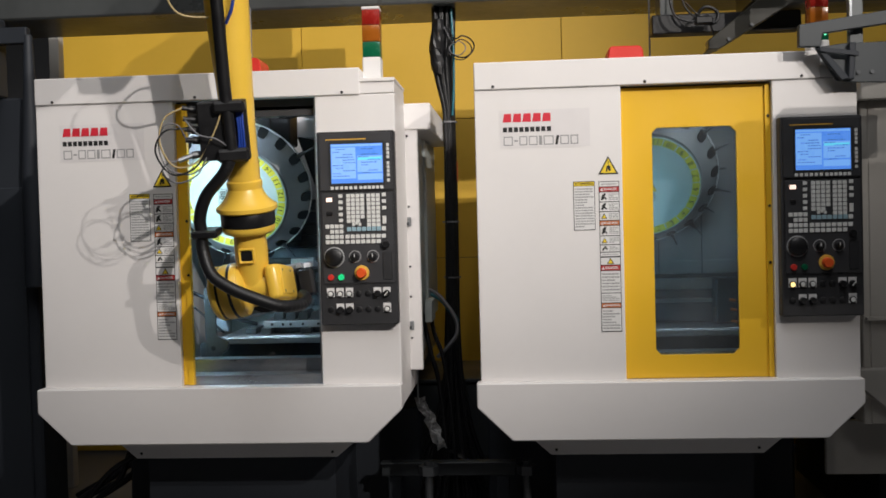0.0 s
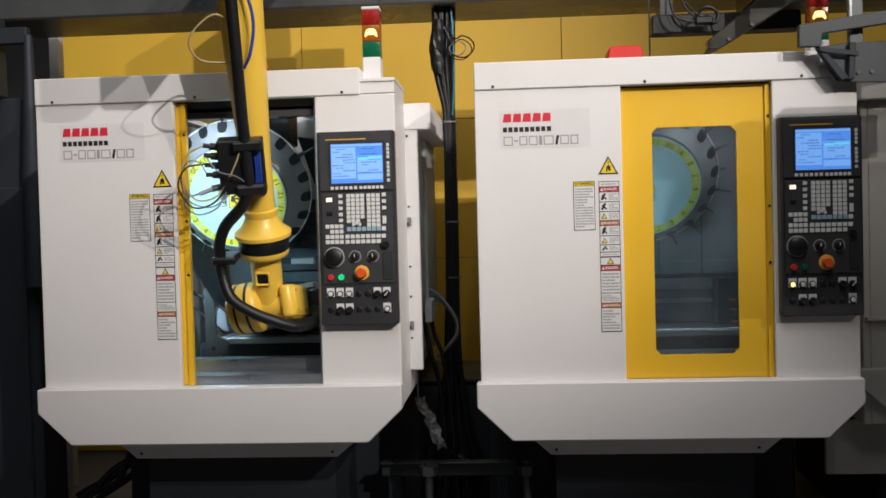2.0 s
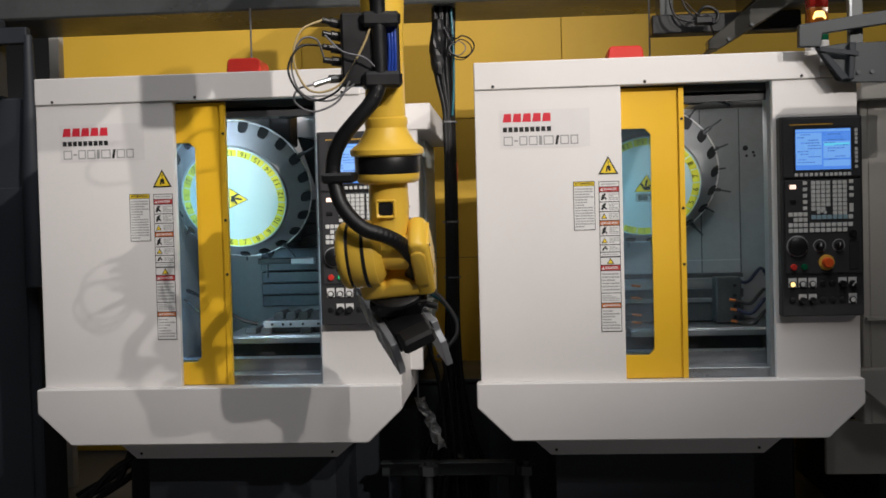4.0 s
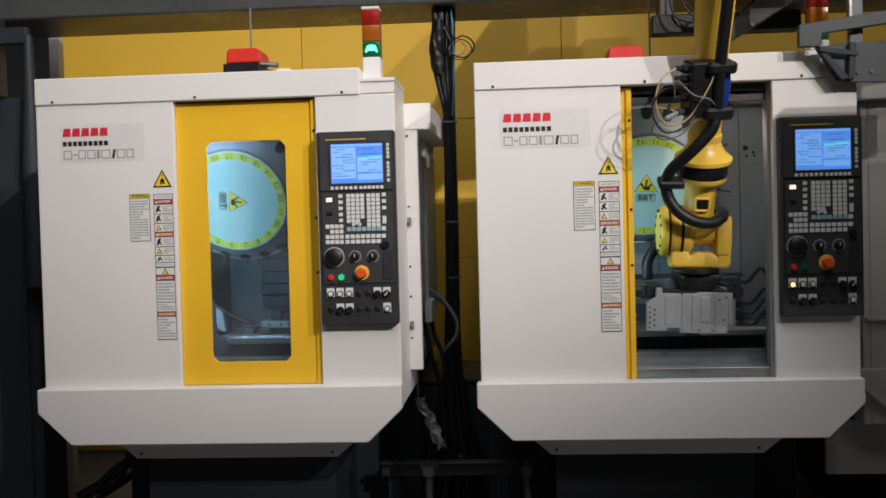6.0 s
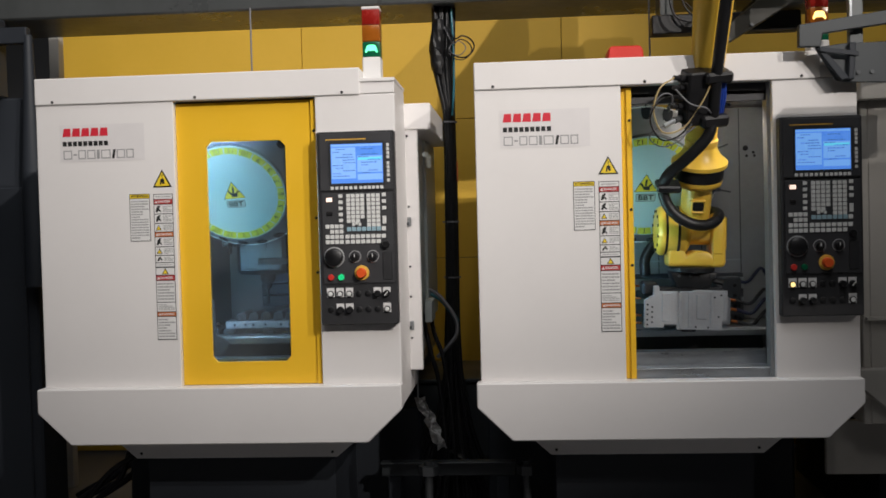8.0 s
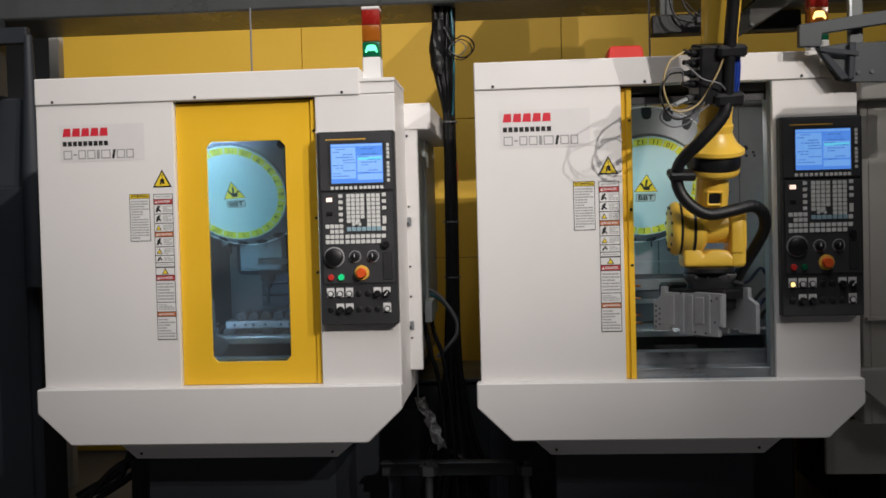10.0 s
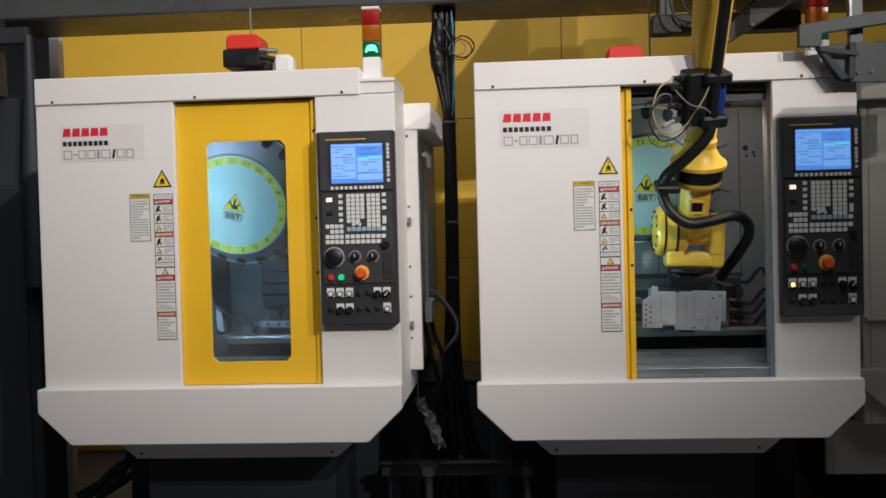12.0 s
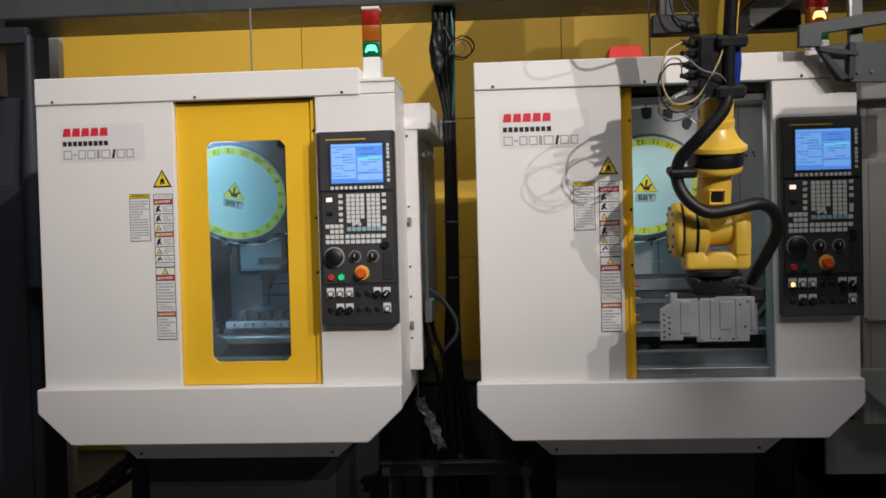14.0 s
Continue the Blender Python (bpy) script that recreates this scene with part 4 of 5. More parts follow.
# hand with two work plates back to back, its space: origin under the flange, hand along -z
hand = part("gripper", box(-0.128, 0.136, -0.058, 0.058, -0.032, 0.0, 0.005), BLACK, rb, "black gripper holding two cast plates")
OUT = [(-0.190, -0.165), (-0.110, -0.165), (-0.108, -0.152), (-0.060, -0.152), (-0.058, -0.172), (0.128, -0.172), (0.128, -0.135), (0.148, -0.135), (0.148, -0.010), (0.02, -0.008), (0.0, -0.014), (-0.128, -0.014), (-0.130, 0.008), (-0.152, 0.008), (-0.154, -0.030), (-0.190, -0.052)]
for s in (-1, 1):
    y0, y1 = s * 0.072 - 0.011, s * 0.072 + 0.011
    ol = [(x, z) for x, z in OUT] if s < 0 else [(-x, z) for x, z in reversed(OUT)]
    pl = part("work_plate", prism(ol, y0, y1, 0.002), ALU, hand, "silver cast plate with drilled holes")
    f = y0 if s < 0 else y1
    for x, z in ((-0.177, -0.070), (-0.177, -0.090), (-0.177, -0.110), (-0.177, -0.132), (-0.177, -0.152), (-0.158, -0.080), (-0.158, -0.100), (-0.158, -0.121), (-0.158, -0.142), (0.112, -0.118), (0.048, -0.040), (0.048, -0.060), (0.048, -0.080), (0.048, -0.100), (0.030, -0.090), (0.026, -0.118), (0.122, -0.028), (0.096, -0.038), (-0.05, -0.016), (0.02, -0.160), (0.07, -0.162)):
        xx = x if s < 0 else -x
        part("hole", rod((xx, f - 0.0008, z), (xx, f + 0.0008, z), 0.0042, 10), BLACK, pl)
    for x0, x1, z0, z1 in ((0.022, 0.062, -0.128, -0.026), (-0.118, -0.082, -0.140, -0.022), (-0.052, -0.034, -0.165, -0.018), (-0.012, 0.010, -0.160, -0.020), (0.078, 0.092, -0.160, -0.016), (0.132, 0.143, -0.130, -0.020)):
        a, b = (x0, x1) if s < 0 else (-x1, -x0)
        part("raised_pad", box(a, b, f - 0.003, f + 0.003, z0, z1, 0.002), ALU, pl)
part("hose_manifold", box(-0.195, -0.130, -0.055, 0.055, -0.035, 0.022, 0.010), BLACK, hand)
part("jaw_bar", box(-0.10, 0.10, -0.060, 0.060, -0.075, -0.028, 0.004), BLACK, hand)
part("jaw_pin", box(-0.03, 0.03, -0.04, 0.04, -0.185, -0.075, 0.004), BLACK, hand)
part("air_line", tube([(-0.03, -0.05, -0.02), (-0.02, -0.058, -0.06), (0.0, -0.058, -0.10), (0.02, -0.058, -0.14)], 0.004, 14, 8), GREYWIRE, hand, "", 60)
# dress pack, which turns round the forearm
pack = part("dress_pack", box(-0.132, -0.026, -0.115, -0.03, 0.195, 0.405, 0.006), BLACK, rb, "black connector block with cables and hoses")
part("hose_clamp", box(-0.075, 0.040, -0.142, -0.040, 0.362, 0.406, 0.010), BLACK, pack)
part("hose_clamp", box(-0.075, 0.040, -0.142, -0.040, 0.188, 0.236, 0.010), BLACK, pack)
for k in range(4):
    p, q = Vector((-0.130, -0.075, 0.375 - k * 0.036)), Vector((-0.184, -0.085, 0.388 - k * 0.038))
    part("plug", rod(p, p.lerp(q, 0.55), 0.014, 12), BLACK, pack)
    part("plug", rod(p.lerp(q, 0.5), q, 0.009, 12), BLACK, pack)
part("plug", rod((-0.130, -0.07, 0.22), (-0.168, -0.085, 0.218), 0.013, 10), STEELD, pack)
part("plug", rod((-0.163, -0.083, 0.218), (-0.215, -0.095, 0.202), 0.009, 10), STEEL, pack)
for pts, r, m in (([(-0.182, -0.085, 0.388), (-0.247, -0.1, 0.355), (-0.270, -0.11, 0.27), (-0.227, -0.115, 0.185), (-0.142, -0.12, 0.2), (-0.075, -0.125, 0.3), (-0.04, -0.12, 0.38)], 0.0034, CREAM),
                  ([(-0.182, -0.085, 0.315), (-0.252, -0.11, 0.31), (-0.287, -0.12, 0.24), (-0.237, -0.13, 0.16), (-0.152, -0.13, 0.18), (-0.09, -0.125, 0.27)], 0.0034, RUBBER),
                  ([(-0.182, -0.085, 0.35), (-0.132, -0.13, 0.295), (-0.07, -0.14, 0.275), (-0.03, -0.125, 0.24)], 0.003, GREYWIRE),
                  ([(-0.182, -0.085, 0.28), (-0.202, -0.11, 0.33), (-0.247, -0.11, 0.33), (-0.277, -0.1, 0.26), (-0.252, -0.11, 0.18), (-0.172, -0.12, 0.155), (-0.1, -0.13, 0.2)], 0.0028, GREYWIRE),
                  ([(-0.212, -0.093, 0.204), (-0.262, -0.1, 0.19), (-0.272, -0.1, 0.155), (-0.222, -0.11, 0.125), (-0.152, -0.12, 0.15), (-0.112, -0.12, 0.21)], 0.003, GREYWIRE)):
    part("cable", tube(pts, r, 44, 8), m, pack, "", 60)
for k in range(3):
    part("air_hose", tube([(0.004 + 0.010 * k, -0.100, 0.385), (0.008 + 0.008 * k, -0.106 - 0.003 * k, 0.30), (0.002 + 0.010 * k, -0.100, 0.21)], 0.0048, 14, 8), BLUEWIRE, pack, "", 60)
part("back_plate", box(-0.026, 0.040, -0.092, -0.050, 0.190, 0.405, 0.004), BLACK, pack)
part("dress_hose", tube([(-0.020, -0.140, 1.1), (-0.020, -0.138, 0.8), (-0.024, -0.124, 0.5), (-0.024, -0.118, 0.38), (-0.022, -0.116, 0.20)], 0.0225, 50, 14), RUBBER, pack, "black dress hose", 60)
part("loose_wire", tube([(-0.03, -0.09, 0.69), (-0.152, -0.12, 0.71), (-0.182, -0.13, 0.79), (-0.09, -0.13, 0.87), (-0.02, -0.11, 0.83)], 0.004, 30, 8), CREAM, pack, "", 60)
part("loose_wire", tube([(0, -0.09, 0.67), (0.03, -0.12, 0.73), (0.05, -0.12, 0.85), (0.02, -0.12, 1.005)], 0.006, 24, 8), BLUEWIRE, pack, "", 60)
part("eye_bolt", turned([(0.006, -0.005), (0.013, -0.005), (0.013, 0.005), (0.006, 0.005), (0.006, -0.005)], Matrix.Translation((-0.045, -0.095, 0.69)) @ Matrix.Rotation(radians(90), 4, "X"), 16), ROBOT, pack)
lower_clamp = part("hose_clamp", box(-0.182, -0.085, -0.135, -0.045, -0.086, -0.056, 0.007), BLACK, rb, "black hose clamp")
# the loose end of the hose: short rigid links that follow each other
HOSE_A = [(-0.002, -0.118, 0.22), (-0.036, -0.124, 0.15), (-0.112, -0.118, 0.07), (-0.148, -0.105, -0.01), (-0.150, -0.10, -0.07), (-0.148, -0.11, -0.14), (-0.115, -0.14, -0.220), (-0.04, -0.155, -0.272), (0.05, -0.15, -0.315), (0.125, -0.12, -0.352), (0.178, -0.05, -0.368), (0.186, 0.03, -0.372), (0.16, 0.10, -0.372)]
HOSE_B = [(0.015, -0.117, 0.22), (0.000, -0.132, 0.155), (-0.070, -0.140, 0.07), (-0.138, -0.115, -0.01), (-0.152, -0.10, -0.07), (-0.142, -0.11, -0.125), (-0.105, -0.13, -0.175), (-0.04, -0.14, -0.212), (0.03, -0.12, -0.226), (0.08, -0.07, -0.22), (0.09, 0.02, -0.23), (0.03, 0.11, -0.27), (-0.08, 0.14, -0.36), (-0.175, 0.09, -0.46), (-0.180, 0.05, -0.535)]
HOSE_C = [(0.015, -0.117, 0.22), (0.000, -0.132, 0.155), (-0.070, -0.140, 0.07), (-0.138, -0.115, -0.01), (-0.152, -0.10, -0.07), (-0.142, -0.11, -0.125), (-0.105, -0.13, -0.175), (-0.04, -0.14, -0.210), (0.05, -0.13, -0.200), (0.14, -0.10, -0.190), (0.205, -0.06, -0.235), (0.225, -0.03, -0.31), (0.195, 0.0, -0.41), (0.160, 0.02, -0.49), (0.145, 0.03, -0.53)]
NL = 56
link = mesh_of(turned([(0, -0.020), (0.0195, -0.019), (0.0222, -0.016), (0.0227, -0.010), (0.0227, 0.010), (0.0222, 0.016), (0.0195, 0.019), (0, 0.020)], None, 16), RUBBER, 50)
hose_links = []
for k in range(NL):
    o = new("hose_link", link)
    o.parent = rb
    hose_links.append(o)

# the carriage on the beam from which the arm hangs
cg = thing("robot_carriage", (0, 0, 0), "yellow robot base riding on the overhead beam", "robot base")
part("slide_plate", box(-0.50, 0.50, 0.98, 1.52, 2.802, 2.86, 0.008), GREY, cg)
part("base_casting", turned([(0, 2.86), (0.24, 2.86), (0.22, 2.98), (0.19, 3.10), (0.19, 3.22), (0, 3.24)], Matrix.Translation((0, 1.25, 0)), 32), ROBOT, cg, "", 35)
part("shoulder", box(-0.17, 0.17, 0.95, 1.45, 3.16, 3.46, 0.04, seg=2), ROBOT, cg)
part("drive_box", box(0.20, 0.48, 1.02, 1.46, 2.86, 3.22, 0.01), GREY, cg)
part("cable_box", box(-0.50, -0.28, 1.05, 1.45, 2.86, 3.10, 0.01), BLACK, cg)
bma = box(-0.215, -0.035, -0.72, 1.35, 2.64, 2.96, 0.03, seg=2)
for v in bma.verts:
    v.co.z += 0.26 * (v.co.y + 0.72)
upper_arm = part("upper_arm", bma, ROBOT, cg, "yellow upper arm", 40)

# ---- overhead gantry, cables and neighbours ----
solo("gantry_beam", box(-4.0, 3.2, 1.0, 1.5, 2.60, 2.80, 0.01), BEAMG, "grey painted steel beam over the machines", "beam", kind="structure")
br = thing("beam_bracket", (0, 0, 0), "dark grey steel bracket under the gantry beam", "bracket")
part("arm", prism([(0.863, 2.249), (0.907, 2.249), (1.221, 2.436), (1.80, 2.436), (1.80, 2.60), (1.26, 2.60), (0.863, 2.290)], 0.55, 0.63, 0.004), DARKSTEEL, br)
part("web", prism([(0.875, 2.262), (0.907, 2.262), (1.221, 2.448), (1.221, 2.50), (1.20, 2.50)], 0.63, 0.80, 0.003), DARKSTEEL, br)
part("head_plate", box(1.08, 1.80, 0.63, 1.0, 2.47, 2.598, 0.006), DARKSTEEL, br)
for x, z in ((0.95, 2.290), (1.05, 2.350)):
    part("bolt", rod((x, 0.542, z), (x, 0.551, z), 0.008, 6), STEELD, br)
sb = thing("side_bracket", (0, 0, 0), "dark grey steel console plate in front of the machine", "bracket")
part("plate", prism([(1.144, 2.145), (1.249, 2.157), (1.82, 2.165), (1.82, 1.990), (1.268, 2.009), (1.222, 2.017)], -0.056, -0.046, 0.003), BRACKET, sb)
part("flange", prism([(1.080, 2.228), (1.82, 2.325), (1.82, 2.270), (1.167, 2.192), (1.159, 2.143), (1.078, 2.145)], -0.086, -0.056, 0.003), BRACKET, sb)
part("rib", prism([(1.141, 2.142), (1.166, 2.145), (1.269, 2.022), (1.236, 2.014)], -0.076, -0.056, 0.004), DARK, sb)
part("rib", prism([(1.267, 2.157), (1.293, 2.157), (1.284, 2.018), (1.261, 2.018)], -0.076, -0.056, 0.004), DARK, sb)
part("rib", prism([(1.156, 2.143), (1.156, 2.125), (1.300, 2.103), (1.300, 2.121)], -0.083, -0.076, 0.002), DARK, sb)
part("upright", box(1.276, 1.329, -0.046, -0.016, 2.145, 2.72, 0.004), GREY, sb)
part("clip", box(1.276, 1.289, -0.050, -0.046, 2.20, 2.36, 0.002), STEEL, sb)
part("outrigger", box(1.60, 1.70, -0.046, 1.05, 2.62, 2.72, 0.005), BRACKET, sb)
part("hanger", box(1.60, 1.70, -0.146, -0.046, 2.0, 2.72, 0.005), BRACKET, sb)
part("header", box(1.276, 1.60, -0.046, 0.03, 2.72, 2.76, 0.004), BRACKET, sb)
# unseen box on an arm, added to cast shade on the right panel
part("shade_box", box(1.275, 1.95, -0.56, -0.46, 1.50, 2.190, 0.01), BRACKET, sb)
part("shade_box_arm", box(1.62, 1.70, -0.46, -0.146, 2.05, 2.15, 0.005), BRACKET, sb)
for x in (1.304, 1.355):
    part("bolt", rod((x, -0.062, 2.046), (x, -0.054, 2.046), 0.008, 6), STEELD, sb)

# sensor box with cables hanging under the beam
jb = thing("junction_box", (0, 0, 0), "black junction box with loose cables under the beam", "electrical box")
part("case", box(0.655, 1.34, 0.82, 0.92, 2.372, 2.462, 0.006), BLACK, jb)
part("mount", box(0.70, 0.76, 0.86, 1.02, 2.462, 2.598), BEAMG, jb)
for pts, r, m in (([(0.74, 0.76, 2.60), (0.73, 0.74, 2.50), (0.76, 0.74, 2.43), (0.84, 0.74, 2.41), (0.90, 0.74, 2.44)], 0.006, RUBBER),
                  ([(0.78, 0.76, 2.60), (0.79, 0.74, 2.49), (0.84, 0.74, 2.43), (0.90, 0.74, 2.41), (0.93, 0.75, 2.33)], 0.005, RUBBER),
                  ([(0.83, 0.75, 2.41), (0.88, 0.73, 2.47), (0.94, 0.74, 2.45), (0.93, 0.74, 2.40), (0.86, 0.74, 2.40)], 0.008, BLACK),
                  ([(0.80, 0.75, 2.50), (0.85, 0.73, 2.44), (0.91, 0.74, 2.42), (0.95, 0.75, 2.44)], 0.004, RUBBER)):
    part("cable", tube(pts, r, 28, 8), m, jb, "", 60)
part("plug", box(0.84, 0.92, 0.72, 0.77, 2.395, 2.43, 0.006), BLACK, jb)

# thin hanging rods above the machines
for x, z in ((-1.290, 2.20), (0.662, 2.20)):
    solo("hanging_rod", rod((x, 0.965, 2.05), (x, 0.965, 2.605), 0.0045, 10), GREYWIRE, "thin steel rod rising behind the motor cap", "rod", "hanging rods", smooth=40)

# cable bundle from the beam to the floor between the machines
cb = thing("cable_bundle", (0, 0, 0), "thick bundle of black cables tied together", "cables")
rnd = random.Random(3)
for k in range(20):
    u, oy = (k + rnd.uniform(0, 1)) / 20 * 2 - 1, rnd.uniform(-0.03, 0.03)
    ox = u * 0.030
    pts = [(-0.342 + u * 0.050, 1.12 + oy, 2.62), (-0.344 + u * 0.048, 1.10 + oy, 2.45), (-0.348 + u * 0.045, 1.10 + oy, 2.30), (-0.335 + u * 0.030, 1.10 + oy, 2.16), (-0.326 + u * 0.020, 1.10 + oy, 2.04), (-0.326 + ox * 0.75, 1.10 + oy, 1.65), (-0.330 + ox * 0.8, 1.10 + oy, 1.25), (-0.336 + ox * 1.0, 1.09 + oy, 0.95), (-0.338 + ox * 1.6, 1.08 + oy, 0.70), (-0.35 + ox * 4.0, 1.05 + oy, 0.42), (-0.36 + ox * 9, 1.02 + oy * 3, 0.06)]
    part("cable", tube(pts, rnd.choice((0.008, 0.010, 0.012)), 48, 8), RUBBER, cb, "", 60)
part("cable", tube([(-0.30, 1.08, 2.58), (-0.292, 1.06, 2.40), (-0.294, 1.06, 2.20), (-0.305, 1.06, 2.05)], 0.006, 24, 8), CYANTUBE, cb, "", 60)
part("cable", tube([(-0.342, 1.13, 2.62), (-0.346, 1.12, 2.40), (-0.338, 1.12, 2.2), (-0.328, 1.12, 2.04), (-0.328, 1.12, 1.5), (-0.336, 1.11, 0.95), (-0.345, 1.10, 0.5), (-0.355, 1.09, 0.05)], 0.024, 40, 10), RUBBER, cb, "", 60)
for z in (2.02, 1.52, 1.24):
    part("cable_tie", turned([(0.040, -0.004), (0.043, -0.004), (0.043, 0.004), (0.040, 0.004), (0.040, -0.004)], Matrix.Translation((-0.328, 1.10, z)), 20), GREYWIRE, cb)
part("tag", box(-0.290, -0.284, 1.05, 1.07, 1.72, 1.82), LABORG, cb)
for c, r, m, w in (((-0.250, 1.05, 2.388), 0.062, RUBBER, 0.0040), ((-0.258, 1.04, 2.372), 0.058, RUBBER, 0.0030), ((-0.27, 1.04, 2.38), 0.040, GREYWIRE, 0.0025)):
    pts = [(c[0] - 0.07, c[1] + 0.03, c[2] + 0.12)] + [(c[0] + r * math.cos(a), c[1] + 0.01 * math.sin(3 * a), c[2] + r * 0.85 * math.sin(a)) for a in [2.2 - 0.7 * k for k in range(10)]]
    part("cable_loop", tube(pts, w, 60, 6), m, cb, "", 60)
# a loose black wrap bulging on the bundle
bmw = bmesh.new()
rows_ = []
for j in range(10):
    z = 2.53 - 0.030 * j
    cx_, w_ = -0.362 - 0.012 * math.sin(j / 9 * 2.6), 0.026 + 0.012 * math.sin(j / 9 * math.pi)
    rows_.append([bmw.verts.new((cx_ + w_ * math.cos(2 * math.pi * i / 12) + rnd.uniform(-0.004, 0.004), 1.075 + 0.035 * math.sin(2 * math.pi * i / 12) + rnd.uniform(-0.006, 0.006), z + rnd.uniform(-0.008, 0.008))) for i in range(12)])
for ra, rb_ in zip(rows_, rows_[1:]):
    for i in range(12):
        bmw.faces.new((ra[i], ra[(i + 1) % 12], rb_[(i + 1) % 12], rb_[i]))
part("wrap", bmw, RUBBER, cb, "crumpled black wrap")

# hoses and clutter low between the machines
ho = thing("air_tube", (0, 0, 0), "loose blue-green and clear tubes beside the machine", "hose")
part("tube", tube([(-0.43, 0.95, 1.17), (-0.38, 0.95, 1.14), (-0.33, 0.95, 1.08), (-0.30, 0.95, 1.03)], 0.011, 20, 8), CYANTUBE, ho, "", 60)
part("tube", tube([(-0.44, 0.9, 1.20), (-0.38, 0.9, 1.16), (-0.31, 0.9, 1.06), (-0.30, 0.9, 0.98), (-0.34, 0.9, 0.92), (-0.40, 0.92, 0.86)], 0.009, 30, 8), GREYWIRE, ho, "", 60)
part("tube", tube([(-0.45, 0.7, 1.10), (-0.43, 0.7, 1.0), (-0.41, 0.7, 0.9), (-0.38, 0.75, 0.75), (-0.36, 0.8, 0.4), (-0.4, 0.8, 0.05)], 0.011, 30, 8), RUBBER, ho, "", 60)
part("tube", tube([(-0.42, 0.75, 1.15), (-0.40, 0.75, 1.0), (-0.36, 0.75, 0.88), (-0.33, 0.8, 0.6), (-0.30, 0.8, 0.05)], 0.010, 30, 8), RUBBER, ho, "", 60)
for k in range(7):
    y0 = 0.9 + 0.05 * k
    part("tube", tube([(-0.35 + 0.02 * k, y0, 0.40 - 0.02 * k), (-0.22, y0 - 0.05, 0.34 - 0.02 * k), (-0.10, y0, 0.33 + 0.015 * k), (0.02, y0 + 0.1, 0.38), (0.12, y0 + 0.2, 0.34)], 0.010, 24, 8), BLUEWIRE if k == 3 else RUBBER, ho, "", 60)
cn = thing("cable_box", (0, 0, 0), "dark floor cabinet behind a heap of cables", "box")
part("case", box(-0.56, 0.02, 1.25, 1.95, 0.0, 0.68, 0.01), BRACKET, cn)
part("lid", box(-0.57, 0.03, 1.24, 1.96, 0.68, 0.70, 0.004), BRACKET, cn)
fr = thing("floor_channel", (0, 0, 0), "dark steel channel across the gap between the machines", "channel")
part("web", box(-0.66, -0.03, 0.70, 0.72, 0.33, 0.395, 0.004), BRACKET, fr)
part("flange", box(-0.66, -0.03, 0.66, 0.72, 0.395, 0.403, 0.002), BRACKET, fr)
for x in (-0.60, -0.09):
    part("leg", box(x - 0.03, x + 0.03, 0.70, 0.76, 0.0, 0.33, 0.003), DARK, fr)
fo = thing("foil_wrap", (0, 0, 0), "crumpled silvery plastic wrap hanging under the machine", "wrap")
rnd = random.Random(8)
bmf = bmesh.new()
grid = [[bmf.verts.new((-0.485 + 0.016 * i + 0.012 * j + rnd.uniform(-0.014, 0.014), 0.62 + rnd.uniform(-0.03, 0.03), 0.72 - 0.030 * j + rnd.uniform(-0.010, 0.010))) for i in range(4)] for j in range(9)]
for j in range(8):
    for i in range(3):
        bmf.faces.new((grid[j][i], grid[j][i + 1], grid[j + 1][i + 1], grid[j + 1][i]))
bmesh.ops.solidify(bmf, geom=bmf.faces[:], thickness=0.002)
part("sheet", bmf, CREASED, fo)
part("hook", rod((-0.47, 0.62, 0.70), (-0.47, 0.62, 0.90), 0.004, 8), STEEL, fo)
lv = thing("leveling_foot", (-0.415, 0.45, 0), "dark bolt-down foot block of the machine", "machine foot")
part("pad", box(-0.045, 0.045, -0.04, 0.04, 0.0, 0.05, 0.005), BLACK, lv)
part("bolt", rod((0, 0, 0.05), (0, 0, 0.46), 0.018, 12), STEELD, lv)
part("nut", rod((0, 0, 0.40), (0, 0, 0.44), 0.045, 6), STEELD, lv)
copy_thing(lv, pose(0.02, 0.45, 0))

# neighbours at the edges of the view
lp = thing("hall_post", (0, 0, 0), "light grey square post against the partition", "post")
part("shaft", box(-2.715, -2.655, 1.80, 1.87, 0.0, 3.4, 0.004), BEIGE, lp)
dk = thing("dark_cabinet", (0, 0, 0), "dark blue-grey cabinet standing in the shade", "cabinet")
part("body", box(-3.6, -2.42, 0.95, 1.22, 0.0, 2.20, 0.01), DARK, dk)
part("upper_box", box(-3.6, -2.56, 0.75, 1.0, 2.20, 2.599, 0.01), DARK, dk)
part("door", box(-3.05, -2.47, 0.93, 0.95, 0.1, 1.75, 0.006), DARK, dk)
part("duct", turned([(0.055, 0), (0.05, 0.6), (0.03, 1.0), (0.022, 1.25)], Matrix.Translation((-2.40, 0.90, 1.25)), 20), DARK, dk, "", 50)
part("frame_rail", box(-3.5, -2.40, 0.88, 0.93, 2.46, 2.54, 0.004), DARK, dk)
rc = thing("neighbour_machine", (0, 0, 0), "grey-beige sheet side of a neighbouring machine", "machine")
part("side_sheet", box(1.445, 1.475, 0.36, 2.2, 0.62, 1.98, 0.004), BEIGE, rc)
part("front_sheet", box(1.475, 2.6, 0.36, 0.40, 0.62, 1.98, 0.004), BEIGE, rc)
part("front_sheet", box(1.452, 2.6, 0.33, 0.36, 1.06, 1.075, 0.002), BEIGE, rc)
part("roof_sheet", box(1.43, 2.6, 0.30, 2.2, 1.98, 2.06, 0.004), BEIGE, rc)
part("base", box(1.62, 2.5, 0.70, 2.1, 0.0, 0.62), DARK, rc)
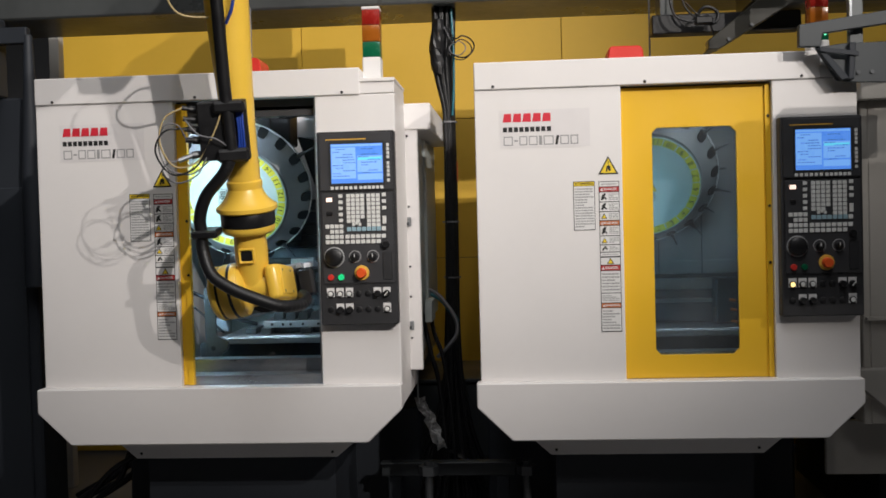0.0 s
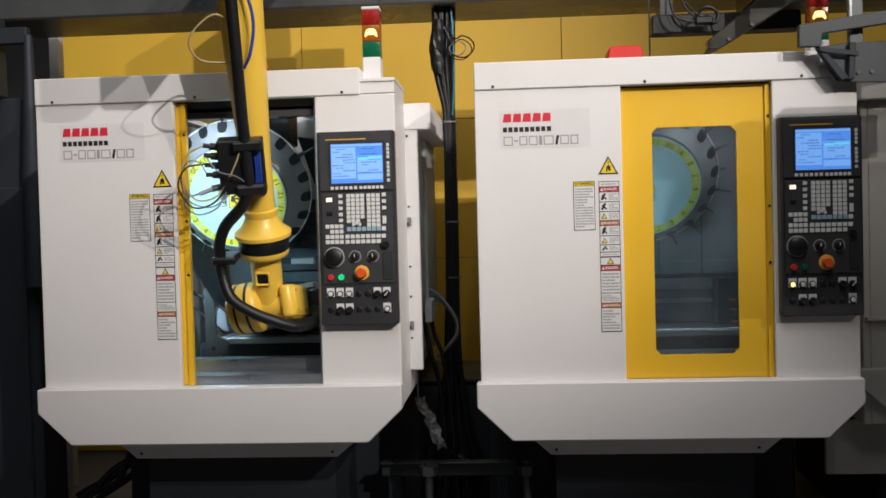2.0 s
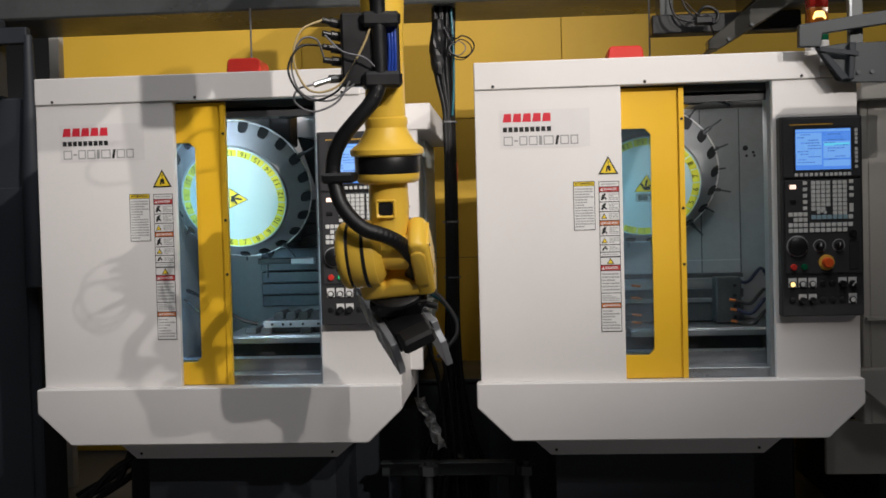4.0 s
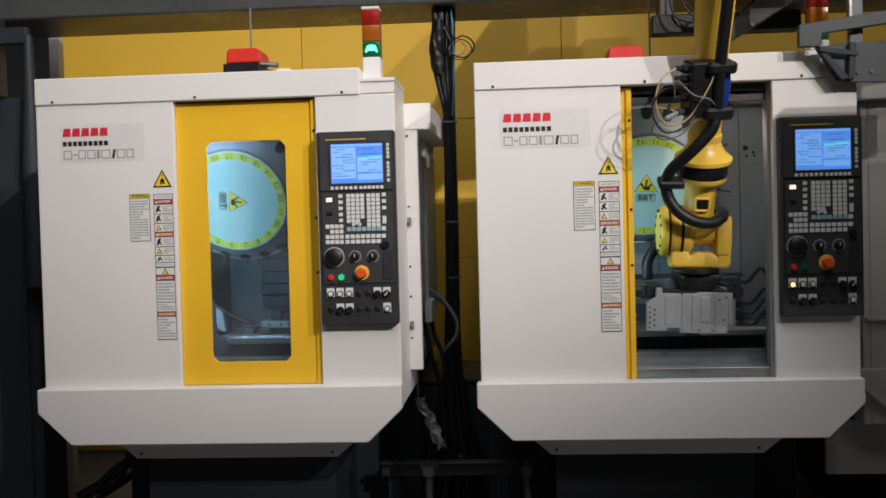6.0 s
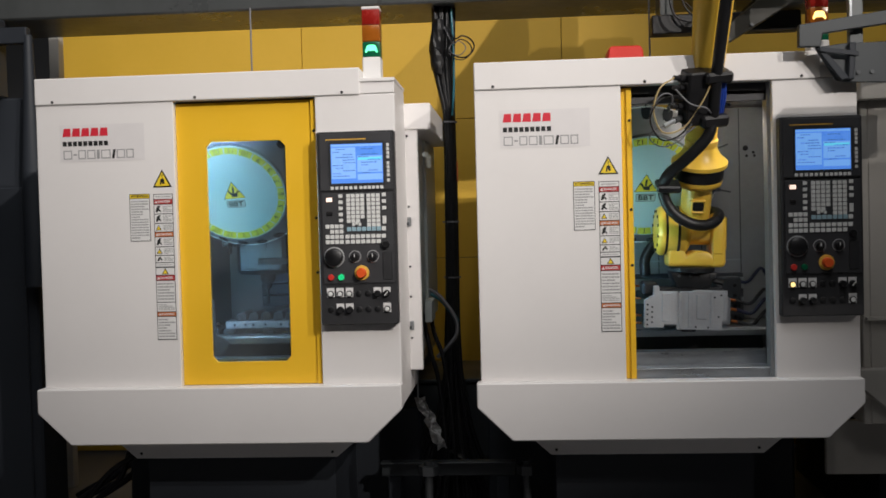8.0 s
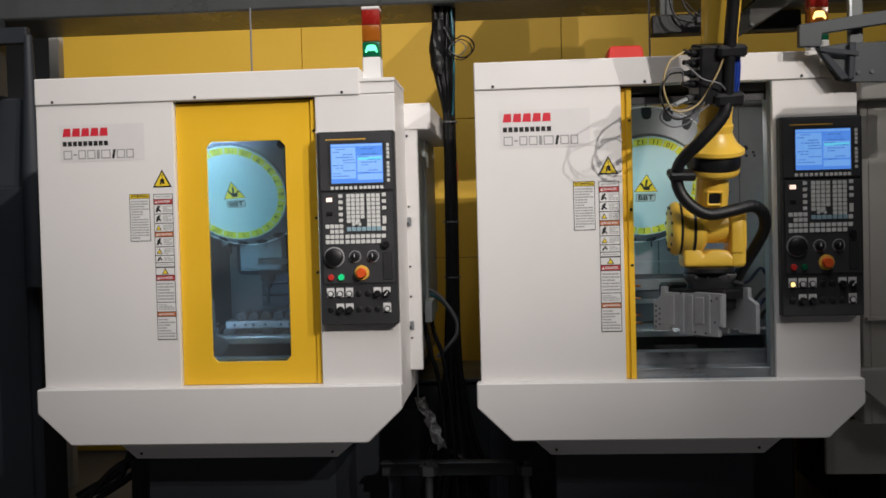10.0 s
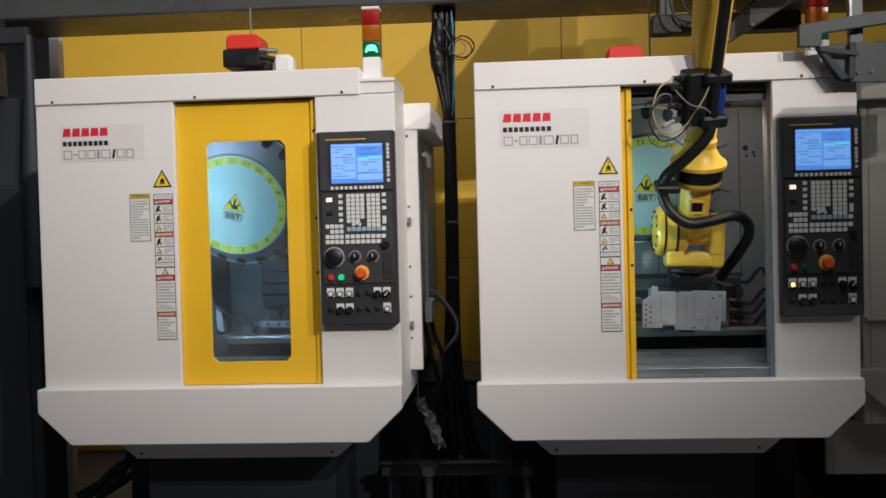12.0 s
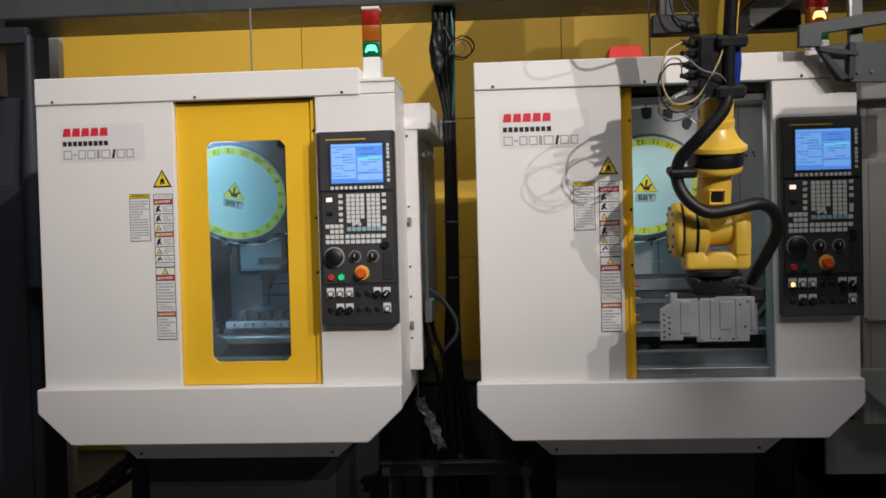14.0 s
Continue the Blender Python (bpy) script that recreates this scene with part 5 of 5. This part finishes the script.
part("tray", prism([(1.40, 0.80), (1.56, 0.66), (2.6, 0.66), (2.6, 0.86), (1.40, 0.86)], 0.30, 0.50, 0.004), BEIGE, rc)
part("kick_plate", box(1.34, 1.75, 0.55, 0.58, 0.36, 0.60, 0.004), BEIGE, rc)

# low clutter in the shade under and beside the machines
for nm, at, w, lab in (("yellow_crate", (-1.86, 1.55, 0), 0.30, "yellow sheet box low behind the machine"),):
    yc = thing(nm, at, lab, "box")
    part("body", box(0, w, 0, 0.3, 0.0, 0.52, 0.006), WALLY, yc)
hs = thing("floor_hose", (0, 0, 0), "black hoses lying over each other by the machine foot", "hose")
rnd = random.Random(21)
for k in range(9):
    y0 = 0.75 + 0.09 * k
    part("hose", tube([(-2.25 - 0.03 * k, y0, 0.02 + rnd.uniform(0, 0.05)), (-2.05, y0 + 0.05, 0.22 + rnd.uniform(0, 0.12)), (-1.90 + rnd.uniform(-0.05, 0.05), y0, 0.42), (-1.78, y0 + 0.1, 0.50 + rnd.uniform(-0.04, 0.04)), (-1.62, y0 + 0.2, 0.40)], 0.014, 26, 8), RUBBER, hs, "", 60)

# ---- motion ----


def axis_pose(p, tilt, lean, spin=0.0):
    """tilt: the top comes towards the front; lean: the top goes to the right; degrees."""
    return Matrix.Translation(p) @ Matrix.Rotation(radians(lean), 4, "Y") @ Matrix.Rotation(radians(tilt), 4, "X") @ Matrix.Rotation(radians(spin), 4, "Z")


ROBOT_ROWS = [
    # seconds, place, tilt, lean, wrist turn, hand turn
    (0, (-0.998, -0.301, 1.592), 11, -1.09, 73, 180),
    (0.5, (-0.979, -0.191, 1.567), 14, -1.48, 70, 180),
    (1, (-0.990, -0.096, 1.535), 16, -0.42, 68, 180),
    (1.5, (-1.007, -0.038, 1.493), 17, 0.46, 67, 180),
    (2, (-1.007, -0.038, 1.493), 17, 0.46, 67, 180),
    (2.5, (-0.980, -0.153, 1.557), 15, -1, 69, 180),
    (2.7, (-0.998, -0.337, 1.577), 14, 0.69, 70, 180),
    (2.8, (-1.012, -0.472, 1.592), 13, 1.46, 71, 180),
    (2.9, (-1.024, -0.598, 1.605), 12, 2.09, 72, 180),
    (3, (-1.026, -0.743, 1.613), 12, 3.39, 72, 180),
    (3.2, (-1.046, -0.825, 1.621), 11, 3.04, 73, 180),
    (4.2, (-0.15, -0.95, 1.75), 5, 0, 25, 95),
    (5.3, (0.626, -0.534, 1.734), 9, 0.96, -9, 0),
    (5.5, (0.675, -0.47, 1.739), 10, 0.13, -10, 0),
    (5.7, (0.694, -0.311, 1.743), 14, 0.97, -14, 0),
    (6, (0.74, 0.055, 1.743), 20, 1.86, -20, 0),
    (6.5, (0.748, 0.179, 1.736), 23, 1.84, -23, 0),
    (8.2, (0.748, 0.179, 1.736), 23, 1.84, -23, 0),
    (9.0, (0.745, 0.02, 1.745), 20, 1.2, -20, 0),
    (9.7, (0.748, -0.08, 1.755), 17, 0.9, -17, -35),
    (10.3, (0.752, -0.133, 1.767), 15, 0.74, -15, -90),
    (10.5, (0.746, -0.097, 1.764), 16, 0.99, -16, -145),
    (11, (0.745, 0.096, 1.745), 21, 1.26, -21, -180),
    (11.5, (0.744, 0.179, 1.734), 23, 2.05, -23, -180),
    (12.5, (0.744, 0.179, 1.734), 23, 2.05, -23, -180),
    (13, (0.743, 0.137, 1.739), 22, 1.86, -22, -180),
    (13.5, (0.742, 0.055, 1.743), 21, 1.23, -21, -180),
    (14, (0.725, -0.275, 1.764), 13, 0.07, -13, -180),
]



def spin_at(t):
    """The dress pack's turn round the forearm."""
    return 10.0 if t <= 3.2 else 18.0 if t >= 5.3 else 10.0 + 8.0 * (t - 3.2) / 2.1


def hose_pose(t):
    """Which shapes the loose hose blends at a time, in the robot's space."""
    if t <= 3.2:
        return HOSE_A, HOSE_A, 0.0
    if t < 5.3:
        return HOSE_A, HOSE_B, (t - 3.2) / 2.1
    if t <= 8.2:
        return HOSE_B, HOSE_B, 0.0
    if t < 10.3:
        return HOSE_B, HOSE_C, (t - 8.2) / 2.1
    return HOSE_C, HOSE_C, 0.0


def slope(t):
    """The wrist's own slant, while it reaches into the left machine."""
    return Matrix.Rotation(radians(-9.0 if t <= 3.2 else -4.0 if t < 5.0 else 0.0), 4, "Y")


def motions():
    walk(rb, [(t, axis_pose(p, a, b)) for t, p, a, b, c, d in ROBOT_ROWS])
    walk(yk, [(t, Matrix.Translation(PIV) @ slope(t) @ Matrix.Rotation(radians(c), 4, "X")) for t, p, a, b, c, d in ROBOT_ROWS])
    walk(hand, [(t, Matrix.Translation(PIV) @ slope(t) @ Matrix.Rotation(radians(c), 4, "X") @ Matrix.Translation((-0.02, 0, -0.235)) @ Matrix.Rotation(radians(d), 4, "Z")) for t, p, a, b, c, d in ROBOT_ROWS])
    walk(pack, [(t, pose(0, 0, 0, 0, 0, spin_at(t))) for t in (0.0, 3.2, 4.25, 5.3, 14.0)])
    for k, o in enumerate(hose_links):
        rows = []
        for t in (0.0, 3.2, 3.8, 4.3, 4.8, 5.3, 8.2, 8.9, 9.6, 10.3, 14.0):
            a, b, f = hose_pose(t)
            A, B = spline(a, NL + 1), spline(b, NL + 1)
            p, q = A[k].lerp(B[k], f), A[k + 1].lerp(B[k + 1], f)
            rows.append((t, Matrix.Translation((p + q) / 2) @ (q - p).to_track_quat("Z", "Y").to_matrix().to_4x4()))
        walk(o, rows)
    walk(cg, [(t, pose(p[0] + 0.12, 0, 0)) for t, p, a, b, c, d in ROBOT_ROWS])
    # the upper arm reaches out as far as the elbow
    walk(upper_arm, [(t, pose(0, p[1] - 0.179 - 1.27 * (math.sin(radians(a)) - 0.39), p[2] - 1.736 + 1.27 * (math.cos(radians(a)) - 0.92))) for t, p, a, b, c, d in ROBOT_ROWS])
    # signal lamps: the added glow plate faces front while its lamp is on
    def blink(o, spans):
        at, rows = o.matrix_basis.copy(), []
        def turn(t, deg):
            rows.append((t, at @ Matrix.Rotation(radians(deg), 4, "Z")))
        lit = spans[0][0] <= 0
        turn(0.0, 0 if lit else 180)
        for t0, t1 in spans:
            for t, u, v in ((t0, 180, 0), (t1, 0, 180)):
                if 0 < t < 14:
                    for k in range(4):
                        turn(t - 0.045 + 0.03 * k, u + (v - u) * k / 3)
        rows.append((14.0, rows[-1][1]))
        walk(o, rows)
    blink(left_cores[0], [(5.45, 99)])
    blink(left_cores[1], [(0.45, 1.05), (1.95, 2.55), (3.45, 4.05)])
    blink(right_cores[0], [(-1, 1.38)])
    blink(right_cores[1], [(1.92 + 1.5 * k, 2.85 + 1.5 * k) for k in range(8)] + [(13.92, 99)])
    # doors
    shut, open_ = pose(0, 0, 0), pose(-0.533, 0.004, 0)
    walk(left_door, [(0.0, open_), (3.5, open_), (4.2, pose(-0.26, 0.004, 0)), (4.9, shut), (14.0, shut)])
    walk(right_door, [(0.0, shut), (3.3, shut), (3.9, pose(-0.27, 0.004, 0)), (4.6, open_), (14.0, open_)])
    # spindle heads: 0 is the middle height
    LOW, MID, UP = -0.13, 0.0, 0.112
    heads = [(0.0, MID), (5.8, MID), (5.95, 0.02), (6.2, UP), (7.05, UP), (7.4, 0.008), (7.6, MID - 0.02), (7.9, LOW), (10.6, LOW), (10.8, -0.05), (11.0, -0.03), (11.15, 0.0), (11.4, UP), (12.05, UP), (12.35, 0.0), (12.7, -0.06), (13.0, LOW), (14.0, LOW)]
    walk(left_head, [(t, pose(0, 0, z)) for t, z in heads])
    walk(right_head, [(0.0, pose(0, 0, -0.01)), (14.0, pose(0, 0, -0.01))])
    # turrets: index by whole tools while the head is up, and dip as it rises
    spins = [(0.0, 96.3), (6.2, 96.3), (6.5, 67.0), (6.8, 20.0), (7.0, -3.0), (11.5, -3.0), (11.95, 14.14), (14.0, 14.14)]

    def value(rows, t):
        for (a, u), (b, v) in zip(rows, rows[1:]):
            if a <= t <= b:
                return u + (v - u) * (t - a) / (b - a)
        return rows[-1][1]

    def turret_pose(t):
        h = value(heads, t)
        dz = -0.16 * h if h < 0 else -0.30 * h
        return pose(0.702, 0.40, 1.652 + dz) @ pose(0, 0, 0, 22 - 60 * min(h, 0)) @ pose(0, 0, 0, 0, value(spins, t), 0)
    times = sorted({t for t, _ in heads} | {t for t, _ in spins})
    walk(left_turret, [(t, turret_pose(t)) for t in times])
    still = pose(0.712, 0.40, 1.652) @ pose(0, 0, 0, 27)
    walk(right_turret, [(0.0, still), (14.0, still)])
    # coolant leaves the spindle near the end
    walk(spray, [(t, pose(MX[0] + x, y, z)) for t, x, y, z in ((0.0, 0.72, 0.93, 1.45), (13.1, 0.72, 0.93, 1.45), (13.3, 0.72, 0.80, 1.30), (13.5, 0.73, 0.62, 1.15), (13.7, 0.71, 0.56, 1.10), (14.0, 0.74, 0.55, 1.105))])
    # tables
    walk(left_table, [(t, pose(x, 0, 0)) for t, x in ((0.0, 0.0), (5.9, 0.0), (6.4, -0.10), (7.1, -0.10), (7.6, -0.17), (10.5, -0.17), (11.0, 0.0), (11.9, 0.0), (12.4, -0.17), (14.0, -0.17))])


motions()
